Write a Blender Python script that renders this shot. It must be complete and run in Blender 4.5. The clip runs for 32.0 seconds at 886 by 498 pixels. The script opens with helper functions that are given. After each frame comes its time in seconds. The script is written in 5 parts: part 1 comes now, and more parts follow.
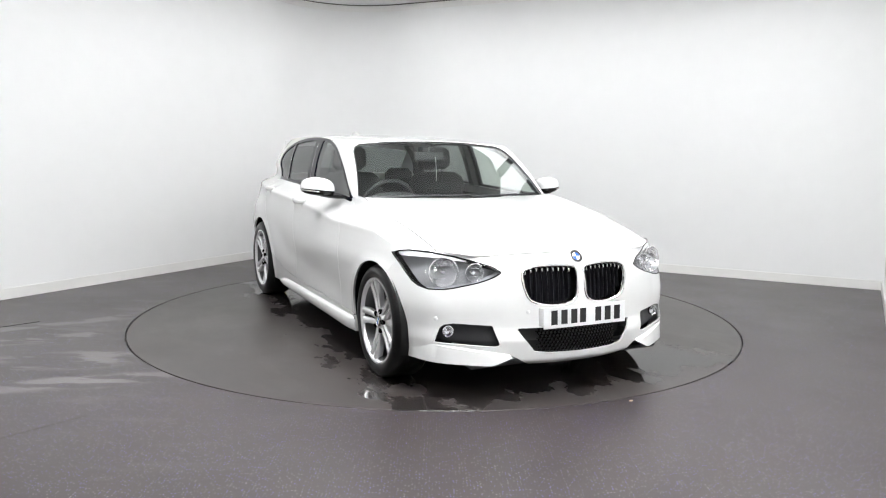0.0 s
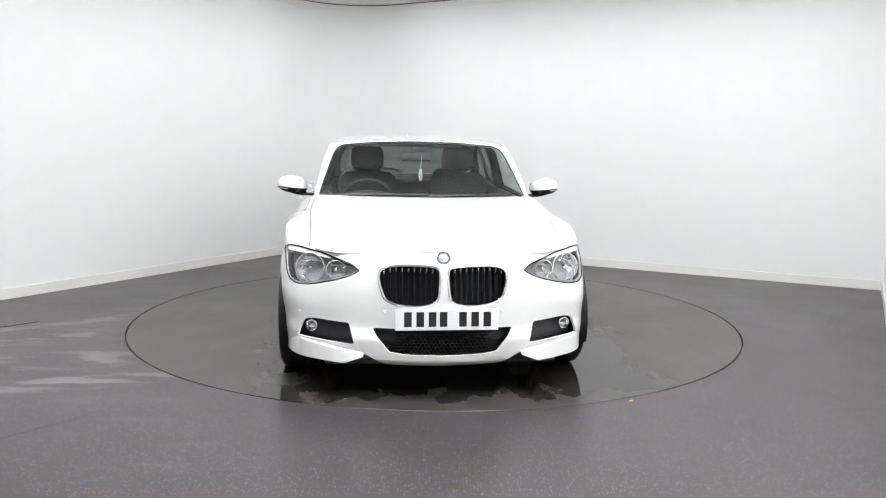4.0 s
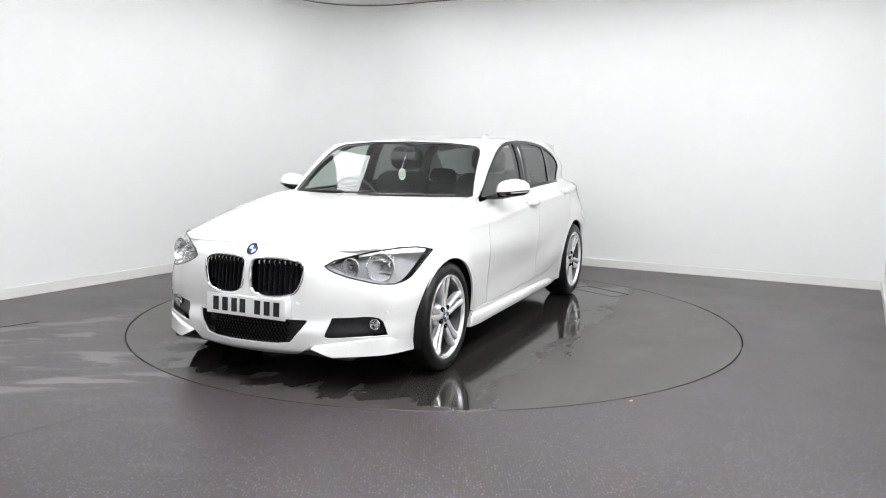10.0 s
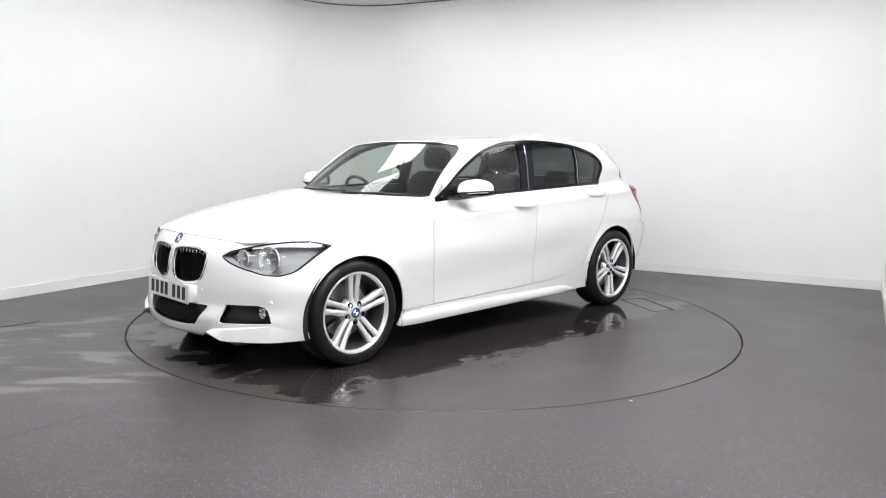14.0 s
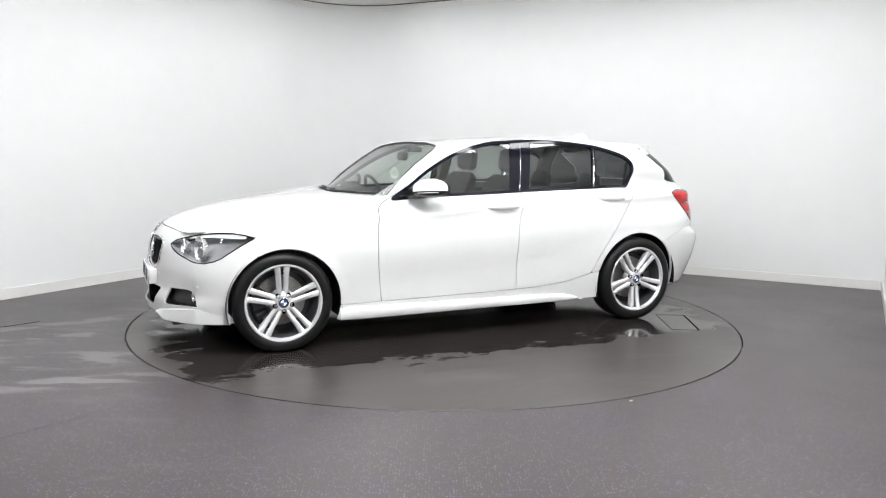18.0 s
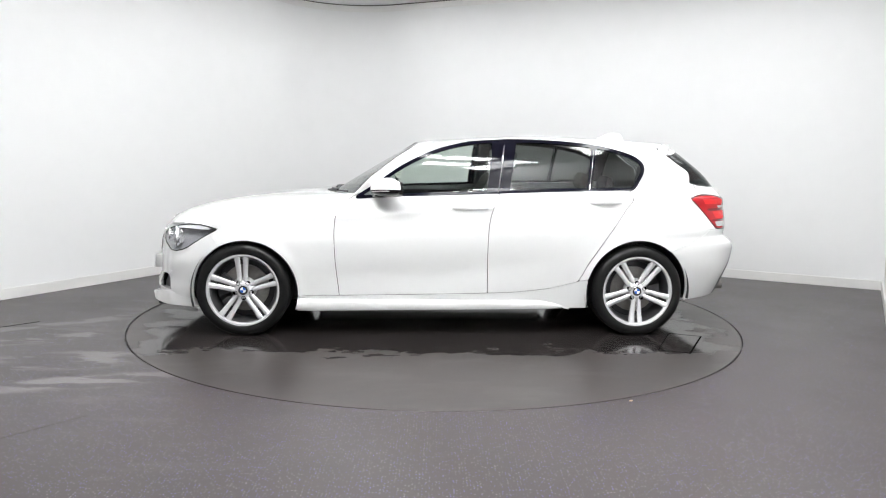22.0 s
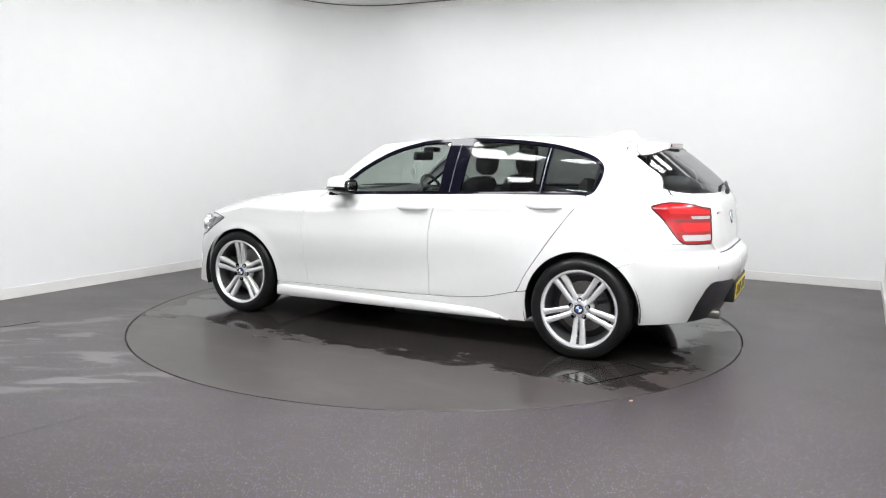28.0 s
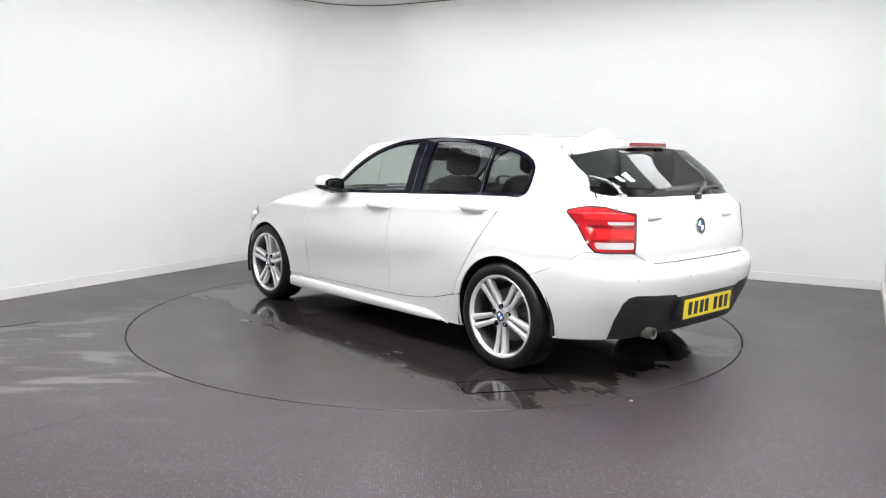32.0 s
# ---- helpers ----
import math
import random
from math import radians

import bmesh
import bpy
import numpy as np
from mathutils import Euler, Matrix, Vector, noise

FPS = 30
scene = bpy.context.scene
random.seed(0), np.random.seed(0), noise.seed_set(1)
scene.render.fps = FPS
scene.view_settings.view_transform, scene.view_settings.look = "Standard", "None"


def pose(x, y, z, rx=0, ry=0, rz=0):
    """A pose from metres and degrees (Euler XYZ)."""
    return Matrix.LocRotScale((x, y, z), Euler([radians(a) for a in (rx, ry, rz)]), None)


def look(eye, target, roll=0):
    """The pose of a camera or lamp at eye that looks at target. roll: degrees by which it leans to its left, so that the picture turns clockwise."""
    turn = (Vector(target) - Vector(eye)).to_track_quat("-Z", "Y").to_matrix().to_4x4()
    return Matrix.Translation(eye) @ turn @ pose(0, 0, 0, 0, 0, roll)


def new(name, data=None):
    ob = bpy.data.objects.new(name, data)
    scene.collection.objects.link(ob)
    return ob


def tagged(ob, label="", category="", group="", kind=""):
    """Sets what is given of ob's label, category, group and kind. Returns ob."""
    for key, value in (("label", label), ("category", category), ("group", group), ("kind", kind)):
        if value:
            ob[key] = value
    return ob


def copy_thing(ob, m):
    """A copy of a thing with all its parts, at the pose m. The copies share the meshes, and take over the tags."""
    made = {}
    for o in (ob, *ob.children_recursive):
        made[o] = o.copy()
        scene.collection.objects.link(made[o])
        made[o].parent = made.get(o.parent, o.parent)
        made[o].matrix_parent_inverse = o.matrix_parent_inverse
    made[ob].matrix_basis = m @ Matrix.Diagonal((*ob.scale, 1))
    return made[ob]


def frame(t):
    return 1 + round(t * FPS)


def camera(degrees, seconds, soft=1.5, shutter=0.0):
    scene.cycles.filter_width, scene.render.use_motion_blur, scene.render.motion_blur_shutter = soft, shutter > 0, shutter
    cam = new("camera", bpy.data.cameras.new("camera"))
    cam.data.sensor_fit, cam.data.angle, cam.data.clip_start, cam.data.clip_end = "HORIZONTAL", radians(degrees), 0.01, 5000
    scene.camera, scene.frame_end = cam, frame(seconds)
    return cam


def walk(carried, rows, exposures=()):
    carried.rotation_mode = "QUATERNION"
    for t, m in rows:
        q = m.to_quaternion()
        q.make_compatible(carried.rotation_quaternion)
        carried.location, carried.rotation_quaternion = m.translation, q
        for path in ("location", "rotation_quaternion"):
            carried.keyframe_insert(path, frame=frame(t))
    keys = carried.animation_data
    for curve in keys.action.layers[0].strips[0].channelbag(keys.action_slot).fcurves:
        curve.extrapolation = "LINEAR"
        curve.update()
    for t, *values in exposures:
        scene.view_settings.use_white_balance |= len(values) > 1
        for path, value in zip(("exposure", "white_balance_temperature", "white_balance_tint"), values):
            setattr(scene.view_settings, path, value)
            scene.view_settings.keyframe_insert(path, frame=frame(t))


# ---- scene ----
cam = camera(60.11, 32.0, soft=1.1)
EYE = (0.0, -5.8355, 1.2716)
PAN, TILT = 0.0088717, -0.129814
VIEW = look(EYE, (EYE[0] + math.sin(PAN) * math.cos(TILT), EYE[1] + math.cos(PAN) * math.cos(TILT), EYE[2] + math.sin(TILT)), 0.824)
walk(cam, [(0, VIEW), (32, VIEW)])

# ---- light ----
world = bpy.data.worlds.new("studio_world")
world.use_nodes = True
world.node_tree.nodes["Background"].inputs[0].default_value = (0.9, 0.95, 1.0, 1)
world.node_tree.nodes["Background"].inputs[1].default_value = 0.02
scene.world = world
scene.view_settings.exposure = 0.0
LAMP = 35.0
# glow of the added panels that brighten the walls
STRIP = 5.4


# ---- materials ----
def rgb(r, g=None, b=None):
    return (r, r if g is None else g, r if b is None else b, 1.0)


def plain(name, color, rough=0.5, metal=0.0, coat=0.0, ior=1.5, grain=0.0, scale=40.0, bump=0.0, spec=0.5):
    """A surface of one colour with fine and broad variation."""
    m = bpy.data.materials.new(name)
    m.use_nodes = True
    n, l = m.node_tree.nodes, m.node_tree.links
    b = n["Principled BSDF"]
    b.inputs["Base Color"].default_value = color
    b.inputs["Roughness"].default_value = rough
    b.inputs["Metallic"].default_value = metal
    b.inputs["Coat Weight"].default_value = coat
    b.inputs["Coat Roughness"].default_value = 0.03
    b.inputs["IOR"].default_value = ior
    b.inputs["Specular IOR Level"].default_value = spec
    if grain or bump:
        co = n.new("ShaderNodeTexCoord")
        t1 = n.new("ShaderNodeTexNoise")
        t1.inputs["Scale"].default_value, t1.inputs["Detail"].default_value = scale, 6
        t2 = n.new("ShaderNodeTexNoise")
        t2.inputs["Scale"].default_value, t2.inputs["Detail"].default_value = scale * 0.08, 3
        l.new(co.outputs["Object"], t1.inputs["Vector"])
        l.new(co.outputs["Object"], t2.inputs["Vector"])
        add = n.new("ShaderNodeMath")
        add.operation = "ADD"
        l.new(t1.outputs["Fac"], add.inputs[0])
        l.new(t2.outputs["Fac"], add.inputs[1])
        if grain:
            mr = n.new("ShaderNodeMapRange")
            mr.inputs["From Min"].default_value, mr.inputs["From Max"].default_value = 0.7, 1.3
            mr.inputs["To Min"].default_value, mr.inputs["To Max"].default_value = 1 - grain, 1 + grain
            l.new(add.outputs[0], mr.inputs["Value"])
            mx = n.new("ShaderNodeMix")
            mx.data_type, mx.blend_type = "RGBA", "MULTIPLY"
            mx.inputs["Factor"].default_value = 1
            mx.inputs["A"].default_value = color
            l.new(mr.outputs["Result"], mx.inputs["B"])
            l.new(mx.outputs["Result"], b.inputs["Base Color"])
        if bump:
            bp = n.new("ShaderNodeBump")
            bp.inputs["Strength"].default_value, bp.inputs["Distance"].default_value = bump, 0.002
            l.new(t1.outputs["Fac"], bp.inputs["Height"])
            l.new(bp.outputs["Normal"], b.inputs["Normal"])
    return m


def glassy(name, color, rough=0.0, ior=1.45, mix=1.0):
    """Thin see-through glass: a tinted clear layer under a real gloss."""
    m = bpy.data.materials.new(name)
    m.use_nodes = True
    n, l = m.node_tree.nodes, m.node_tree.links
    n.remove(n["Principled BSDF"])
    tr = n.new("ShaderNodeBsdfTransparent")
    tr.inputs["Color"].default_value = color
    gl = n.new("ShaderNodeBsdfGlossy")
    gl.inputs["Roughness"].default_value = rough
    lw = n.new("ShaderNodeLayerWeight")
    lw.inputs["Blend"].default_value = 0.5
    pw = n.new("ShaderNodeMath")
    pw.operation = "POWER"
    l.new(lw.outputs["Facing"], pw.inputs[0])
    pw.inputs[1].default_value = 4.5
    fr = n.new("ShaderNodeMath")
    fr.operation = "MULTIPLY_ADD"
    l.new(pw.outputs[0], fr.inputs[0])
    fr.inputs[1].default_value, fr.inputs[2].default_value = 0.9, 2 * ((ior - 1) / (ior + 1)) ** 2
    mx = n.new("ShaderNodeMixShader")
    l.new(fr.outputs[0], mx.inputs[0])
    l.new(tr.outputs[0], mx.inputs[1])
    l.new(gl.outputs[0], mx.inputs[2])
    l.new(mx.outputs[0], n["Material Output"].inputs["Surface"])
    return m


def glow(name, color, strength):
    m = bpy.data.materials.new(name)
    m.use_nodes = True
    b = m.node_tree.nodes["Principled BSDF"]
    b.inputs["Base Color"].default_value = color
    b.inputs["Emission Color"].default_value = color
    b.inputs["Emission Strength"].default_value = strength
    return m


def vinyl(name, base, sparkle, wet=0.0):
    """Dark safety vinyl: scuffs, dried water marks and tiny bright flecks."""
    m = bpy.data.materials.new(name)
    m.use_nodes = True
    n, l = m.node_tree.nodes, m.node_tree.links
    b = n["Principled BSDF"]
    co = n.new("ShaderNodeTexCoord")

    def tex(scale, detail=4, rough=0.6, stretch=(1, 1, 1)):
        mp = n.new("ShaderNodeMapping")
        mp.inputs["Scale"].default_value = stretch
        l.new(co.outputs["Object"], mp.inputs["Vector"])
        t = n.new("ShaderNodeTexNoise")
        t.inputs["Scale"].default_value, t.inputs["Detail"].default_value, t.inputs["Roughness"].default_value = scale, detail, rough
        l.new(mp.outputs["Vector"], t.inputs["Vector"])
        return t.outputs["Fac"]

    def ramp(sock, a, c, lo, hi):
        r = n.new("ShaderNodeMapRange")
        for key, v in (("From Min", a), ("From Max", c), ("To Min", lo), ("To Max", hi)):
            r.inputs[key].default_value = v
        l.new(sock, r.inputs["Value"])
        return r.outputs["Result"]

    def mixed(fac, a, c, blend="MIX"):
        x = n.new("ShaderNodeMix")
        x.data_type, x.blend_type = "RGBA", blend
        for s, v in (("Factor", fac), ("A", a), ("B", c)):
            if hasattr(v, "is_linked"):
                l.new(v, x.inputs[s])
            else:
                x.inputs[s].default_value = v
        return x.outputs["Result"]

    big = tex(0.9, 5)
    fine = tex(55, 3)
    marks = tex(1.9, 9, 0.66, (0.55, 2.6, 1.0))
    col = mixed(ramp(big, 0.35, 0.65, 0, 1), rgb(*[c * 0.86 for c in base]), rgb(*[c * 1.14 for c in base]))
    mid = tex(4.5, 6, 0.65, (1.0, 1.5, 1.0))
    col = mixed(ramp(mid, 0.40, 0.66, 0.0, 0.45), col, rgb(base[0] * 1.25, base[1] * 1.12, base[2] * 1.0))
    col = mixed(ramp(fine, 0.3, 0.7, 0.0, 0.25), col, rgb(*[c * 0.6 for c in base]))
    place = n.new("ShaderNodeSeparateXYZ")
    l.new(co.outputs["Object"], place.inputs[0])

    def calc(op, a, c=0.0, e=0.0):
        k = n.new("ShaderNodeMath")
        k.operation = op
        for i, v in enumerate((a, c, e)):
            if hasattr(v, "is_linked"):
                l.new(v, k.inputs[i])
            else:
                k.inputs[i].default_value = v
        return k.outputs[0]

    if not wet:
        # water dried in two bands and in streaks between them
        warp = calc("MULTIPLY", calc("SUBTRACT", tex(3.2, 5, 0.6), 0.5), 0.55)
        dry = None
        for (ax, ay), (dx, dy), half, x_end, lo, hi in (((-2.97, -0.66), (0.86, 0.51), 0.10, -2.20, 0.40, 0.47), ((-2.25, -1.93), (0.957, 0.29), 0.13, -1.35, 0.46, 0.52), ((-2.45, -1.45), (0.98, 0.20), 0.24, -1.65, 0.50, 0.56), ((-2.7, -0.95), (0.93, 0.36), 0.16, -1.85, 0.53, 0.57)):
            off = calc("ADD", calc("MULTIPLY", calc("SUBTRACT", place.outputs[0], ax), -dy), calc("MULTIPLY", calc("SUBTRACT", place.outputs[1], ay), dx))
            off = calc("ABSOLUTE", calc("ADD", off, calc("MULTIPLY", warp, 0.35)))
            band = calc("MULTIPLY", ramp(off, half, half * 0.55, 0, 1), ramp(calc("ADD", place.outputs[0], warp), x_end, x_end - 0.25, 0, 1))
            turned = n.new("ShaderNodeMapping")
            turned.inputs["Rotation"].default_value = (0, 0, -math.atan2(dy, dx))
            turned.inputs["Scale"].default_value = (0.9, 3.0, 1)
            l.new(co.outputs["Object"], turned.inputs["Vector"])
            t = n.new("ShaderNodeTexNoise")
            t.inputs["Scale"].default_value, t.inputs["Detail"].default_value, t.inputs["Roughness"].default_value = 2.6, 7, 0.62
            l.new(turned.outputs["Vector"], t.inputs["Vector"])
            one = calc("MULTIPLY", band, ramp(t.outputs["Fac"], lo, hi, 0, 1))
            dry = one if dry is None else calc("MAXIMUM", dry, one)
        faint = calc("MULTIPLY", ramp(marks, 0.55, 0.60, 0, 1), ramp(place.outputs[0], -0.4, -2.2, 0.0, 0.4))
        dry = calc("MAXIMUM", calc("MULTIPLY", dry, 0.85), calc("MULTIPLY", faint, 0.6))
        col = mixed(dry, col, rgb(0.15, 0.143, 0.137))
    else:
        smear = tex(1.6, 6, 0.6, (1.0, 2.2, 1.0))
        col = mixed(ramp(smear, 0.50, 0.62, 0, 0.30), col, rgb(0.09, 0.085, 0.08))
    vo = n.new("ShaderNodeTexVoronoi")
    vo.voronoi_dimensions = "2D"
    vo.inputs["Scale"].default_value = 76
    l.new(co.outputs["Object"], vo.inputs["Vector"])
    dot = ramp(vo.outputs["Distance"], 0.13, 0.21, 1, 0)
    sep = n.new("ShaderNodeSeparateColor")
    l.new(vo.outputs["Color"], sep.inputs[0])
    pick = ramp(sep.outputs[0], 0.56, 1.0, 0, sparkle)
    mul = n.new("ShaderNodeMath")
    mul.operation = "MULTIPLY"
    l.new(dot, mul.inputs[0])
    l.new(pick, mul.inputs[1])
    fleck = mixed(ramp(sep.outputs[1], 0.40, 0.60, 0, 1), rgb(0.40, 0.39, 0.40), rgb(0.22, 0.19, 0.66))
    col = mixed(mul.outputs[0], col, fleck)
    l.new(col, b.inputs["Base Color"])
    rough = ramp(big, 0.3, 0.7, 0.29, 0.38) if wet else ramp(big, 0.3, 0.7, 0.30, 0.40)
    b.inputs["Specular IOR Level"].default_value = 0.36
    if wet:
        # water carried in under the car: a wet patch with a ragged edge
        xyz = n.new("ShaderNodeSeparateXYZ")
        l.new(co.outputs["Object"], xyz.inputs[0])

        dx = calc("SUBTRACT", calc("ABSOLUTE", xyz.outputs[0]), 1.95)
        dy = calc("SUBTRACT", calc("ABSOLUTE", calc("SUBTRACT", xyz.outputs[1], 0.05)), 1.08)
        edge = calc("ADD", calc("MAXIMUM", dx, dy), calc("MULTIPLY", calc("SUBTRACT", tex(2.3, 6, 0.6, (1.0, 1.7, 1.0)), 0.5), 1.25))
        pool = ramp(edge, 0.03, -0.05, 0, wet)
        x = n.new("ShaderNodeMix")
        x.data_type = "FLOAT"
        l.new(pool, x.inputs[0])
        l.new(rough, x.inputs[2])
        x.inputs[3].default_value = 0.09
        rough = x.outputs[0]
        col = mixed(pool, col, rgb(*[c * 0.5 for c in base]))
        l.new(col, b.inputs["Base Color"])
    l.new(rough, b.inputs["Roughness"])
    bp = n.new("ShaderNodeBump")
    bp.inputs["Strength"].default_value, bp.inputs["Distance"].default_value = 0.10, 0.002
    if wet:
        l.new(ramp(pool, 0, 1, 0.10, 0.0), bp.inputs["Strength"])
    l.new(tex(160, 2), bp.inputs["Height"])
    l.new(bp.outputs["Normal"], b.inputs["Normal"])
    return m


WALL = plain("wall_paint", rgb(0.82, 0.82, 0.815), 0.6, grain=0.012, scale=6, bump=0.03)
SKIRT = plain("skirting_paint", rgb(0.80, 0.79, 0.77), 0.4, grain=0.02, scale=8)
CEIL = plain("ceiling_paint", rgb(0.80, 0.80, 0.80), 0.7, grain=0.05, scale=5)
FLOOR = vinyl("floor_vinyl", (0.0440, 0.0366, 0.0362), 1.0)
DISC = vinyl("turntable_vinyl", (0.043, 0.037, 0.0362), 0.0, 1.0)
FILLGLOW = glow("wall_fill_diffuser", rgb(0.97, 0.985, 1.0), STRIP)
LAMPGLOW = glow("lamp_diffuser", rgb(0.97, 0.985, 1.0), LAMP)
PAINT = plain("white_car_paint", rgb(0.68, 0.68, 0.672), 0.5, coat=1.0, grain=0.01, scale=300)
BLACK = plain("black_plastic", rgb(0.016, 0.016, 0.018), 0.40, grain=0.12, scale=120, bump=0.1)
GLOSSBLACK = plain("gloss_black", rgb(0.008), 0.16, coat=0.0, spec=0.35)
PILLARBLACK = plain("gloss_black_pillar", rgb(0.004, 0.004, 0.009), 0.05, spec=0.18)
RUBBER = plain("tyre_rubber", rgb(0.009), 0.33, grain=0.2, scale=70, bump=0.12, spec=0.22)
SILVER = plain("silver_alloy", rgb(0.88, 0.88, 0.89), 0.24, 0.62, grain=0.03, scale=60, coat=0.4)
# far darker than SILVER: the shade behind the spokes is coloured in
SHADEDALLOY = plain("shadowed_alloy", rgb(0.05, 0.05, 0.052), 0.4, 0.5, grain=0.1, scale=30)
CHROME = plain("chrome", rgb(0.78), 0.08, 1.0, grain=0.02, scale=80)
REFLECT = plain("lamp_reflector", rgb(0.95), 0.14, 0.8, grain=0.04, scale=90)
STEEL = plain("brake_steel", rgb(0.22, 0.21, 0.20), 0.4, 0.8, grain=0.15, scale=50)
GLASS = glassy("clear_glass", rgb(0.76, 0.82, 0.78), ior=1.50)
SIDEGLASS = glassy("side_glass", rgb(0.78, 0.84, 0.80), ior=1.40)
REARTINT = glassy("dark_privacy_glass", rgb(0.20, 0.215, 0.215), ior=1.33)
TINT = glassy("privacy_glass", rgb(0.33, 0.35, 0.34), ior=1.33)
LENS = glassy("lamp_lens", rgb(0.93, 0.94, 0.95), 0.02, ior=1.32)
REDLENS = plain("red_lens", rgb(0.37, 0.008, 0.012), 0.10, coat=0.0, grain=0.1, scale=60, spec=0.35)
BRIGHTRED = plain("bright_red_lens", rgb(0.62, 0.016, 0.018), 0.12, grain=0.12, scale=90, spec=0.35)
DARKRED = plain("dark_red_lens", rgb(0.16, 0.004, 0.008), 0.12, coat=0.8)
CLEARLENS = plain("clear_white_lens", rgb(0.46, 0.42, 0.42), 0.15, coat=0.8, grain=0.1, scale=90)
FABRIC = plain("dark_seat_cloth", rgb(0.042, 0.042, 0.044), 0.85, grain=0.25, scale=45, bump=0.15)
DASH = plain("dark_dash_plastic", rgb(0.040, 0.041, 0.043), 0.6, grain=0.15, scale=45, bump=0.12)
LAMPGREY = plain("lamp_grey", rgb(0.29, 0.29, 0.30), 0.35, grain=0.08, scale=60)
PLATEW = plain("white_plate", rgb(0.78), 0.35, grain=0.02, scale=40)
PLATEY = plain("yellow_plate", rgb(0.80, 0.62, 0.02), 0.35, grain=0.03, scale=40)
GRILLE = plain("grille_black", rgb(0.006, 0.006, 0.008), 0.35, spec=0.25)
JOINT = plain("joint_and_shade_grey", rgb(0.12, 0.11, 0.10), 0.8)
INK = plain("black_ink", rgb(0.01), 0.5)
SEAM = plain("dark_seam", rgb(0.004), 0.95, spec=0.0)
BLUE = plain("badge_blue", rgb(0.03, 0.12, 0.45), 0.2, coat=0.6)
BADGEW = plain("badge_white", rgb(0.8), 0.2, coat=0.6)


# ---- mesh helpers ----
def link(name, bm, material, parent=None, label="", smooth=True, angle=40):
    bm.normal_update()
    me = bpy.data.meshes.new(name)
    bm.to_mesh(me)
    bm.free()
    for m in material if isinstance(material, (list, tuple)) else [material]:
        me.materials.append(m)
    if smooth:
        me.shade_smooth()
        me.set_sharp_from_angle(angle=radians(angle))
    ob = new(name, me)
    ob.parent = parent
    if label:
        ob["label"] = label
    return ob


def part(name, bm, material, parent, label="", smooth=True, angle=40):
    return link(name, bm, material, parent, label, smooth, angle)


def box(bm, lo, hi, bevel=0.0, seg=2, m=None):
    """A block between two corners, with rounded edges."""
    lo, hi = Vector(lo), Vector(hi)
    made = bmesh.ops.create_cube(bm, size=1.0)["verts"]
    size, mid = hi - lo, (hi + lo) / 2
    for v in made:
        v.co = Vector([v.co[i] * size[i] + mid[i] for i in range(3)])
    if bevel:
        edges = list({e for v in made for e in v.link_edges})
        out = bmesh.ops.bevel(bm, geom=edges, offset=bevel, segments=seg, affect="EDGES", profile=0.5)
        made = list({v for f in out["faces"] for v in f.verts} | {v for v in made if v.is_valid})
    if m is not None:
        bmesh.ops.transform(bm, matrix=m, verts=made)
    return made


def lathe(bm, profile, seg=48, axis="y", centre=(0, 0, 0), closed=False):
    """Turns a profile of (radius, along) about an axis."""
    rings = []
    for r, a in profile:
        ring = []
        for i in range(seg):
            t = 2 * math.pi * i / seg
            c, s = r * math.cos(t), r * math.sin(t)
            p = {"y": (c, a, s), "z": (c, s, a), "x": (a, c, s)}[axis]
            ring.append(bm.verts.new(Vector(p) + Vector(centre)))
        rings.append(ring)
    pairs = list(zip(rings, rings[1:])) + ([(rings[-1], rings[0])] if closed else [])
    for a, b in pairs:
        for i in range(seg):
            j = (i + 1) % seg
            bm.faces.new((a[i], a[j], b[j], b[i]))
    return rings


def cap(bm, ring, flip=False):
    return bm.faces.new(ring[::-1] if flip else ring)


def tube(bm, pts, radius, seg=8, close=False):
    """A round bar along a line of points."""
    pts = [Vector(p) for p in pts]
    rings = []
    for i, p in enumerate(pts):
        a = pts[i - 1] if i or close else p
        b = pts[(i + 1) % len(pts)] if i < len(pts) - 1 or close else p
        d = (b - a).normalized()
        side = d.cross(Vector((0.13, 0.21, 0.97))).normalized()
        up = side.cross(d)
        rings.append([bm.verts.new(p + (side * math.cos(2 * math.pi * k / seg) + up * math.sin(2 * math.pi * k / seg)) * radius) for k in range(seg)])
    for a, b in list(zip(rings, rings[1:])) + ([(rings[-1], rings[0])] if close else []):
        for k in range(seg):
            j = (k + 1) % seg
            bm.faces.new((a[k], a[j], b[j], b[k]))
    if not close:
        bm.faces.new(rings[0][::-1])
        bm.faces.new(rings[-1])


def prism(bm, outline, depth, m):
    """A flat outline (x, y) with a depth along z, set by m."""
    a = [bm.verts.new(m @ Vector((x, y, 0))) for x, y in outline]
    b = [bm.verts.new(m @ Vector((x, y, depth))) for x, y in outline]
    bm.faces.new(a[::-1])
    bm.faces.new(b)
    for i in range(len(a)):
        j = (i + 1) % len(a)
        bm.faces.new((a[i], a[j], b[j], b[i]))


# ---- setting ----
def rounded_corner(a, c, b, r, steps=14):
    a, c, b = Vector(a), Vector(c), Vector(b)
    d1, d2 = (a - c).normalized(), (b - c).normalized()
    half = d1.angle(d2) / 2
    reach = r / math.tan(half)
    centre = c + (d1 + d2).normalized() * (r / math.sin(half))
    p, q = c + d1 * reach - centre, c + d2 * reach - centre
    out = []
    for i in range(steps + 1):
        t = i / steps
        v = (p * (1 - t) + q * t).normalized() * r
        out.append(centre + v)
    return out


